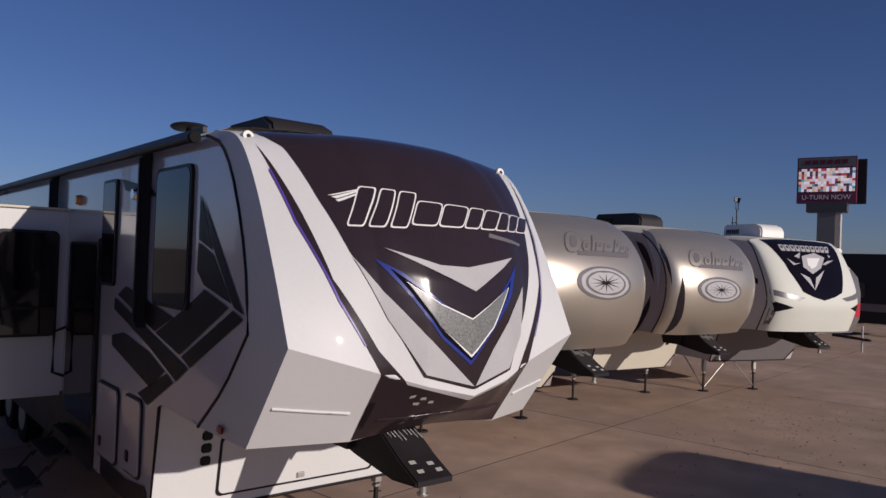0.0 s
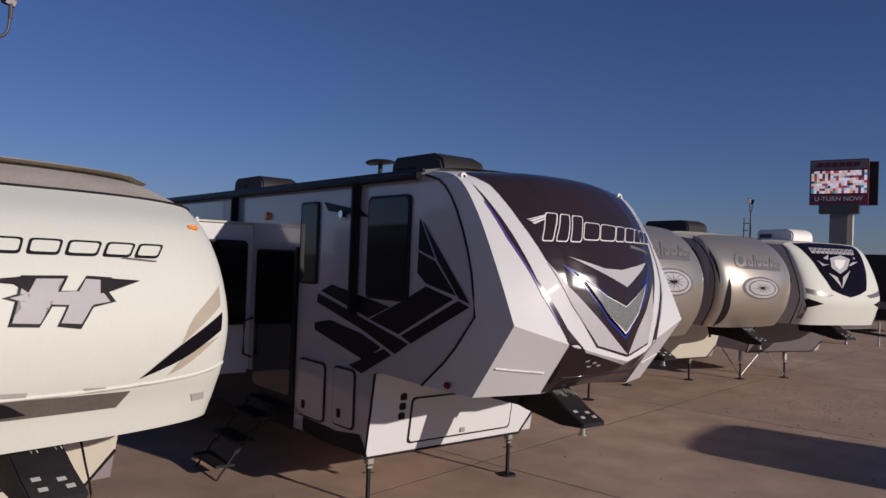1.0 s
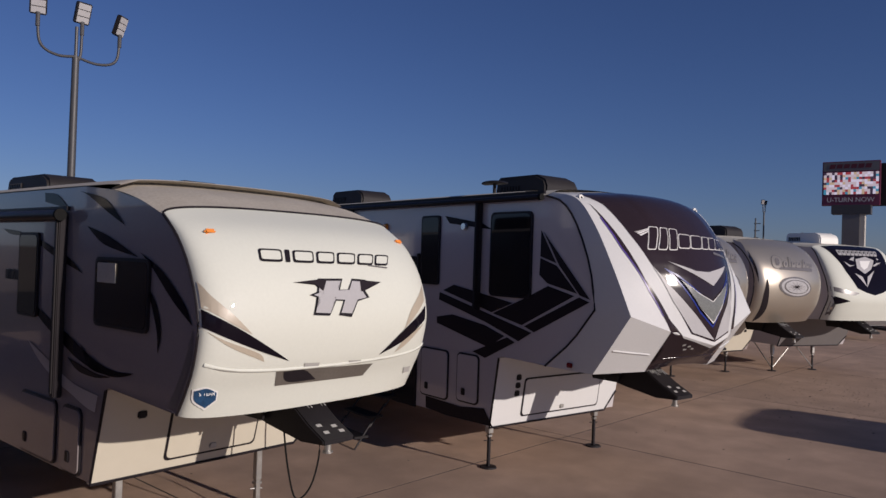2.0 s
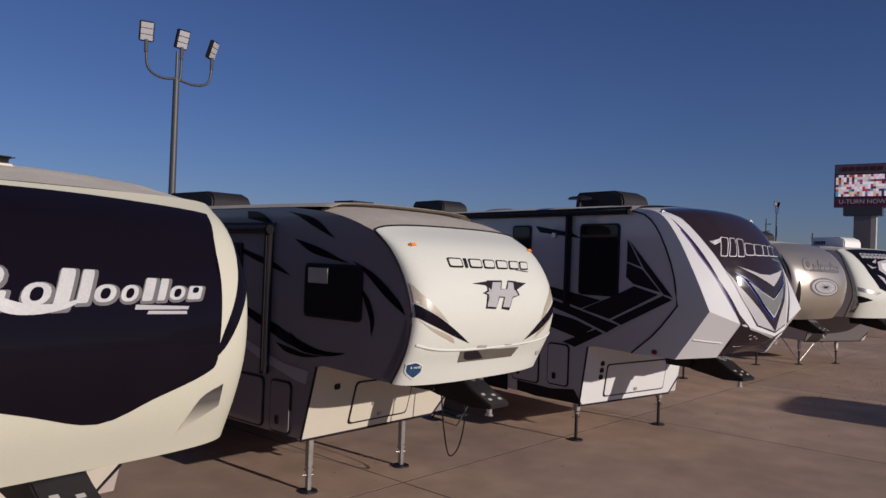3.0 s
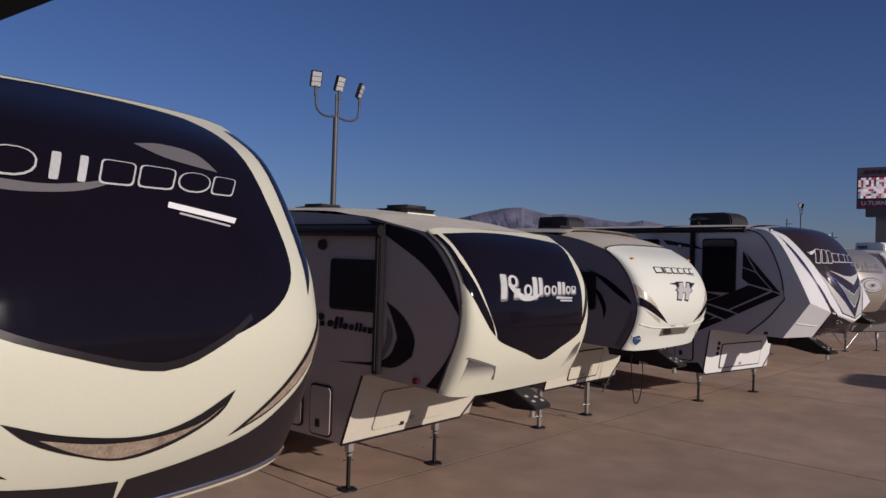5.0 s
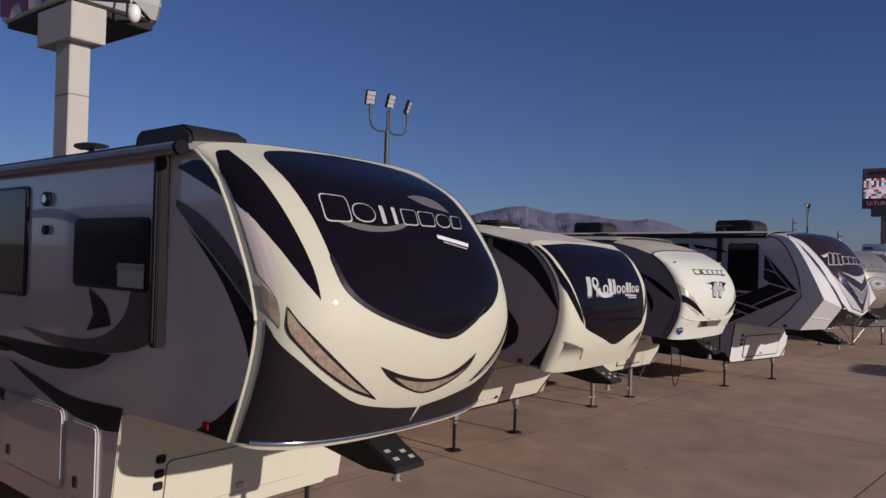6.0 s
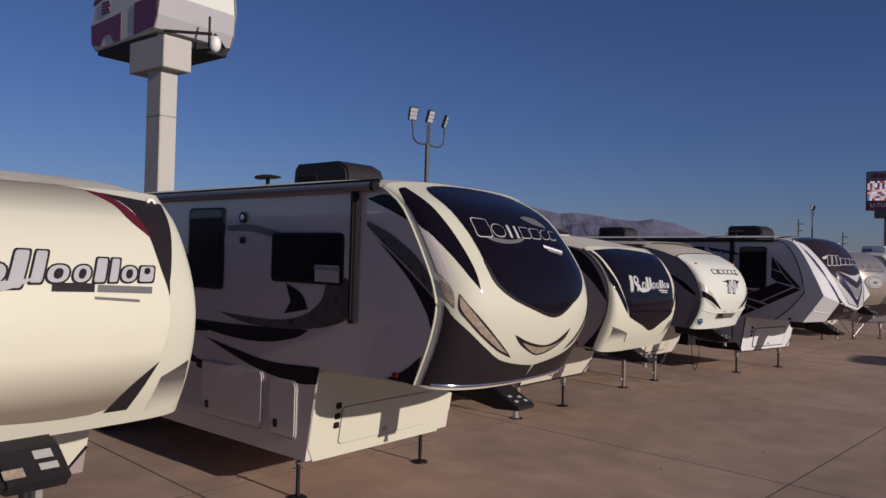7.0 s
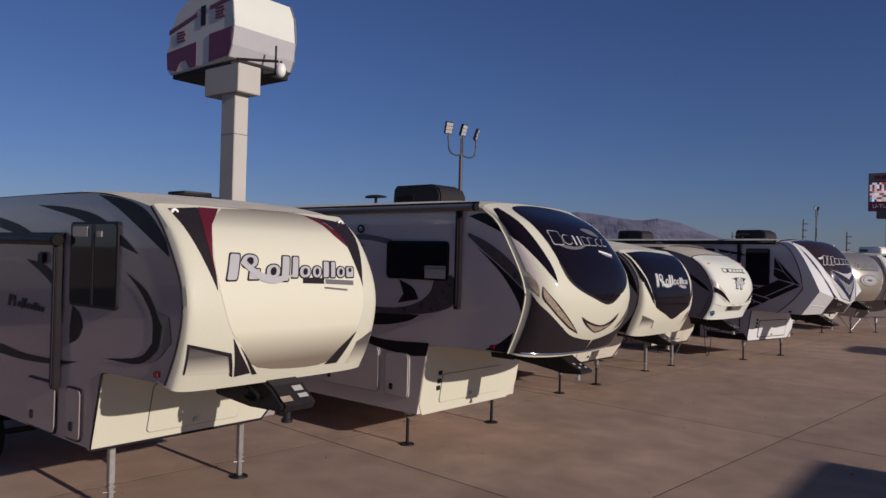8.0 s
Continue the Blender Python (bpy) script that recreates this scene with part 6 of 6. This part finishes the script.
lamp_post(pose(-16.76, 3.92, 0), 7.06, [(-0.85, 7.85, -25), (0.12, 7.9, 0), (1.02, 7.85, 28)], "tall dark pole with three floodlights on curved arms")
lamp_post(pose(-18.1, 77, 0), 8.8, [(-0.6, 9.6, -60), (0.6, 9.6, 60)], "distant dark pole with two curved floodlights")
for x, y, h in ((-28, 117, 10.8), (-43, 128, 9.0), (-22, 121, 8.8)):
    root = empty("utility_pole", pose(x, y, 0), "distant wooden utility pole with a cross-arm", "utility pole", "utility poles")
    part("pole", rod(bmesh.new(), (0, 0, 0), (0, 0, h), 0.16, 0.11, 10), POLE, root)
    for k in range(3):
        part("cross_arm", boxed(-0.2, 0.75 - 0.15 * k, -0.06, 0.06, h - 0.9 - 1.1 * k, h - 0.78 - 1.1 * k), POLE, root)


# ---- small caravan on a pillar, the dealer's sign ----
root = empty("pillar_sign", pose(-18.62, -4.67, 0.2), "small white and maroon caravan mounted on a tan square pillar", "sign")
part("pillar", boxed(-0.45, 0.25, -1.15, -0.64, -0.2, 7.8, 0.015), STUCCO, root, "tan stucco pillar")
part("pillar_joint", boxed(-0.454, 0.254, -1.154, -0.636, 6.45, 6.465), JOINT, root)
part("pillar_head", boxed(-1.2, 0.55, -1.28, -0.42, 7.74, 8.62, 0.015), STUCCO, root, "tan stucco box under the caravan")
van = [(-3.3, 8.72), (-3.5, 8.9), (-3.55, 9.4), (-3.35, 10.2), (-2.9, 10.85), (-2.2, 11.2), (-0.6, 11.25), (-0.1, 11.15), (0.12, 10.7), (0.22, 9.9), (0.14, 9.25), (-0.02, 8.9), (-0.2, 8.82)]
body = part("caravan_body", prism(bmesh.new(), van, -1.25, 1.25, 0.04), WHITE, root, "white caravan shell", smooth=35)
part("underframe", boxed(-3.3, 0.0, -1.15, 1.15, 8.6, 8.78, 0.02), BLACKSTEEL, root)
for s in (-1, 1):
    part("lower_band", prism(bmesh.new(), [(-3.44, 8.92), (-3.50, 9.5), (-1.75, 9.62), (-1.75, 8.82), (-2.15, 8.82), (-2.35, 9.1), (-2.7, 9.1), (-2.9, 8.8)], s * 1.262 - 0.01, s * 1.262 + 0.01), MAROON, body)
    part("lower_band", prism(bmesh.new(), [(-1.05, 8.86), (-1.05, 9.76), (0.14, 9.82), (0.10, 9.25), (-0.04, 8.94)], s * 1.262 - 0.01, s * 1.262 + 0.01), MAROON, body)
    part("upper_stripe", prism(bmesh.new(), [(-3.40, 10.1), (-1.75, 10.45), (-1.75, 10.58), (-3.36, 10.25)], s * 1.262 - 0.01, s * 1.262 + 0.01), MAROON, body)
    part("upper_stripe", prism(bmesh.new(), [(-1.05, 10.55), (0.15, 10.68), (0.12, 10.82), (-1.05, 10.68)], s * 1.262 - 0.01, s * 1.262 + 0.01), MAROON, body)
    part("door_window", boxed(-1.55, -1.28, s * 1.262 - 0.012, s * 1.262 + 0.012, 10.1, 10.75, 0.01), VINYLGREY, body)
    for a, b in ((-2.9, 9.75), (-0.75, 10.2)):
        for k in range(4):
            part("lettering_bar", boxed(a, a + 0.5 - 0.06 * (k % 2), s * 1.262 - 0.012, s * 1.262 + 0.012, b + 0.1 * k, b + 0.06 + 0.1 * k), MAROON, body)
part("gravel_guard", prism(bmesh.new(), [(0.235, 9.85), (0.155, 9.25), (0.0, 8.9), (-0.04, 8.92), (0.11, 9.25), (0.19, 9.85)], -1.23, 1.23), VINYLSILVER, body, "dull metal stone guard")
for s in (-1, 1):
    part("edge_trim", pipe(bmesh.new(), [(x + 0.01, s * 1.25, z) for x, z in van[7:]], 0.03, 6), STEEL, body)
for a, b in (((0.05, -1.0, 8.86), (0.95, -0.05, 8.86)), ((0.05, 1.0, 8.86), (0.95, 0.05, 8.86))):
    part("drawbar", rod(bmesh.new(), a, b, 0.045), BLACKSTEEL, root)
part("jack", rod(bmesh.new(), (0.75, 0, 8.55), (0.75, 0, 9.4), 0.035), BLACKSTEEL, root)
g = bmesh.new()
bmesh.ops.create_uvsphere(g, u_segments=16, v_segments=10, radius=0.16, matrix=pose(0.9, 0.1, 8.62) @ Matrix.Diagonal((1, 1, 1.5, 1)))
part("gas_bottle", g, WHITEPLASTIC, root, smooth=60)

# ---- billboard ----
root = empty("billboard", pose(-10.1, 77.2, 0), "tall roadside sign with a lit screen on a grey column", "sign")
part("column", boxed(-0.75, 0.75, -0.6, 0.6, 0, 9.2, 0.02), VINYLMID, root)
# sunlit side of the column, put in as a box of lighter colour
part("column_lit_side", boxed(0.752, 1.2, -0.5, 0.5, 0, 8.6, 0.02), STUCCO, root)
part("collar", boxed(-1.7, 1.7, -0.7, 0.7, 8.5, 9.4, 0.02), POLE, root)
cab = part("cabinet", boxed(-2.6, 2.4, -0.35, 0.15, 9.35, 13.7, 0.03), MAROON, root, "maroon sign cabinet")
part("rear_cabinet", boxed(-1.6, 3.1, 0.55, 1.0, 9.35, 13.5, 0.03), BLACKSTEEL, root)
part("header", boxed(-2.5, 2.3, -0.37, -0.34, 12.75, 13.6), VINYLMID, cab)
for k in range(6):
    part("lettering_bar", prism(bmesh.new(), [(-2.0 + 0.62 * k, 13.0), (-1.5 + 0.62 * k, 13.0), (-1.4 + 0.62 * k, 13.42), (-1.9 + 0.62 * k, 13.42)], -0.39, -0.36), VINYLRED, cab)
# the screen: a grid of lit cells
lit = bpy.data.materials.new("lit screen cells")
lit.use_nodes = True
nt = lit.node_tree
geo = nt.nodes.new("ShaderNodeNewGeometry")
ramp = nt.nodes.new("ShaderNodeValToRGB")
nt.links.new(geo.outputs["Random Per Island"], ramp.inputs[0])
ramp.color_ramp.interpolation = "CONSTANT"
cells = ((0.0, (0.75, 0.68, 0.62)), (0.30, (0.9, 0.9, 0.9)), (0.5, (0.45, 0.06, 0.06)), (0.62, (0.06, 0.04, 0.06)), (0.80, (0.05, 0.35, 0.45)), (0.88, (0.7, 0.55, 0.3)))
while len(ramp.color_ramp.elements) < len(cells):
    ramp.color_ramp.elements.new(0.5)
for e, (p, c) in zip(ramp.color_ramp.elements, cells):
    e.position, e.color = p, (*c, 1)
b = nt.nodes["Principled BSDF"]
nt.links.new(ramp.outputs[0], b.inputs["Emission Color"])
b.inputs["Emission Strength"].default_value = 0.55
b.inputs["Base Color"].default_value = (0.02, 0.02, 0.02, 1)
bm = bmesh.new()
for i in range(20):
    for j in range(9):
        box(bm, -2.45 + 0.236 * i, -2.45 + 0.236 * (i + 1), -0.385, -0.36, 10.45 + 0.24 * j, 10.45 + 0.24 * (j + 1))
part("screen", bm, lit, cab, "lit screen showing coloured patches")


def lettering(text, size, m, mat, parent, name="lettering"):
    cu = bpy.data.curves.new(name, "FONT")
    cu.body, cu.size, cu.extrude, cu.align_x, cu.align_y = text, size, 0.004, "CENTER", "CENTER"
    tmp = bpy.data.objects.new(name, cu)
    scene.collection.objects.link(tmp)
    me = bpy.data.meshes.new_from_object(tmp.evaluated_get(bpy.context.evaluated_depsgraph_get()))
    bpy.data.objects.remove(tmp)
    me.materials.clear()
    me.materials.append(mat)
    ob = new(name, me)
    ob.parent = parent
    ob.matrix_local = m
    return ob


lettering("U-TURN NOW", 0.62, pose(-0.1, -0.38, 9.9, 90, 0, 0), VINYLWHITE, cab)
wb = T["white"]
by, bz = -1.13, 1.745
bx = cap_x(wb.cap, by, bz)
slope_y = (cap_x(wb.cap, by + 0.03, bz) - cap_x(wb.cap, by - 0.03, bz)) / 0.06
lettering("5 YEAR", 0.038, pose(bx + 0.02, by, bz + 0.015, 90, 0, 90 - math.degrees(math.atan(slope_y))), VINYLWHITE, wb.nose, "badge_lettering")


# ---- distance: hills, low trees, parked vehicles ----
def ridge(name, dist, az0, az1, n, height, mat, label):
    bm = bmesh.new()
    rows = 14
    grid = []
    for r in range(rows):
        row = []
        for i in range(n):
            a = radians(az0 + (az1 - az0) * i / (n - 1))
            d = dist + r * dist * 0.03
            k = (r / (rows - 1)) ** 1.5
            h = height(math.degrees(a)) * k
            h *= 1 + (0.45 - 0.41 * k) * noise.fractal(Vector((i * 0.06, r * 0.35, 3.7)), 1.0, 2.0, 6) * min(1, r / 4)
            row.append(bm.verts.new((-math.sin(a) * d, math.cos(a) * d, h - 3)))
        grid.append(row)
    for r in range(rows - 1):
        for i in range(n - 1):
            bm.faces.new((grid[r][i], grid[r][i + 1], grid[r + 1][i + 1], grid[r + 1][i]))
    return tagged(part(name, bm, mat), label, "hills", kind="structure")


# the haze of distance is mixed into this bluish base colour
HILL = material("bare rock slopes with haze in the colour", (0.15, 0.148, 0.21), 1.0, vary=0.3, size=0.004, fine=0.03, spec=0.0)
PEAKS = ((3, 0.9), (8, 1.0), (14, 1.2), (16.5, 1.6), (18.3, 2.25), (20.3, 2.95), (21.9, 3.3), (23, 3.15), (24.8, 3.3), (26.2, 3.5), (27.8, 3.75), (28.8, 3.62), (31.1, 4.15), (32.3, 3.95), (34, 3.5), (36, 3.05), (38, 2.6), (42, 2.0), (48, 1.5), (60, 1.2), (75, 1.4))
peak = lambda a: 2600 * 1.39 * math.tan(radians(float(np.interp(a, [p[0] for p in PEAKS], [p[1] for p in PEAKS]))))
ridge("hills", 2600, 2, 75, 320, peak, HILL, "bare purple-brown mountain ridge with haze painted into its colour")

LEAF = material("dusty dark foliage", (0.05, 0.055, 0.035), 0.9, vary=0.3, size=2)
rnd = random.Random(5)
bm = bmesh.new()
for i in range(900):
    a = radians(rnd.uniform(0, 60))
    d = rnd.uniform(260, 420)
    c = Vector((-math.sin(a) * d, math.cos(a) * d, rnd.uniform(0.3, 4.2) * rnd.uniform(0.5, 1)))
    for k in range(5):
        o = Vector((rnd.uniform(-3, 3), rnd.uniform(-3, 3), rnd.uniform(-1, 1.2)))
        s = rnd.uniform(0.7, 1.9)
        v = [bm.verts.new(c + o + Vector((rnd.uniform(-s, s), rnd.uniform(-s, s), rnd.uniform(-s, s)))) for _ in range(4)]
        for f in ((0, 1, 2), (0, 1, 3), (0, 2, 3), (1, 2, 3)):
            bm.faces.new([v[q] for q in f])
tagged(part("tree_line", bm, LEAF), "distant low line of dusty dark trees", "trees", kind="stuff")

for i, (x, y, yaw, w, h, m) in enumerate(((-12, 118, 0, 14, 3.4, VINYLMID), (-30, 140, 8, 18, 5, VINYLMID), (-70, 160, 12, 22, 5.5, STUCCO), (-2, 150, -5, 12, 3.2, VINYLMID))):
    root = empty("distant_building", pose(x, y, 0, 0, 0, yaw), "low distant commercial building with a flat roof", "building", "distant buildings")
    part("wall", boxed(-w / 2, w / 2, -4, 4, 0, h, 0.02), m, root)
    part("roof", boxed(-w / 2 - 0.3, w / 2 + 0.3, -4.3, 4.3, h, h + 0.3), MEMBRANE, root)
    for k in range(int(w / 3)):
        wx = -w / 2 + 1.5 + 3 * k
        part("window", boxed(wx - 0.8, wx + 0.8, -4.04, -3.95, 1.2, 2.8), TINT, root)
rnd = random.Random(8)
for i in range(9):
    plain_trailer(-16 - 5.2 * i + rnd.uniform(-1, 1), 88 + rnd.uniform(-4, 9), rnd.choice((-90, -80)), "white travel trailer far across the lot", WHITE, WHITE, h=rnd.uniform(3.1, 3.7), stripe=VINYLMID, group="far parked trailers")

# ---- concrete slabs ----
S, C = 4.9, 6.1
paving = tagged(empty("paving", pose(-2.08, -6.13, 0, 0, 0, -6.0), "worn tan concrete slabs with dark joints", "pavement"), kind="structure")
under = part("joint_bed", boxed(-47, 47, -75, 130, -0.055, -0.0025), JOINT, paving)
slab = bpy.data.meshes.new("slab")
bm = boxed(0.013, S - 0.013, 0.013, C - 0.013, -0.013, 0.0)
bm.to_mesh(slab)
bm.free()
slab.materials.append(CONCRETE)
for i in range(-5, 5):
    for j in range(-6, 21):
        ob = new("slab", slab)
        ob.parent = paving
        ob.location = (i * S, j * C, rnd.uniform(-0.0015, 0.0))
GRIT = material("loose grit", (0.10, 0.085, 0.07), 0.95, vary=0.4)
bm = bmesh.new()
for i in range(700):
    if i % 3:
        p = Vector((rnd.gauss(-2.4, 1.1), rnd.gauss(14.5, 2.2), 0.0))
    else:
        p = Vector((rnd.uniform(-9, 2), rnd.uniform(-16, 24), 0.0))
    s = rnd.uniform(0.006, 0.028)
    v = [bm.verts.new(p + Vector((rnd.uniform(-s, s), rnd.uniform(-s, s), z))) for z in (0, 0, 0, s * 0.6)]
    for f in ((0, 1, 3), (1, 2, 3), (2, 0, 3)):
        bm.faces.new([v[q] for q in f])
tagged(part("grit", bm, GRIT), "scattered dark grit on the concrete", "grit", kind="stuff")
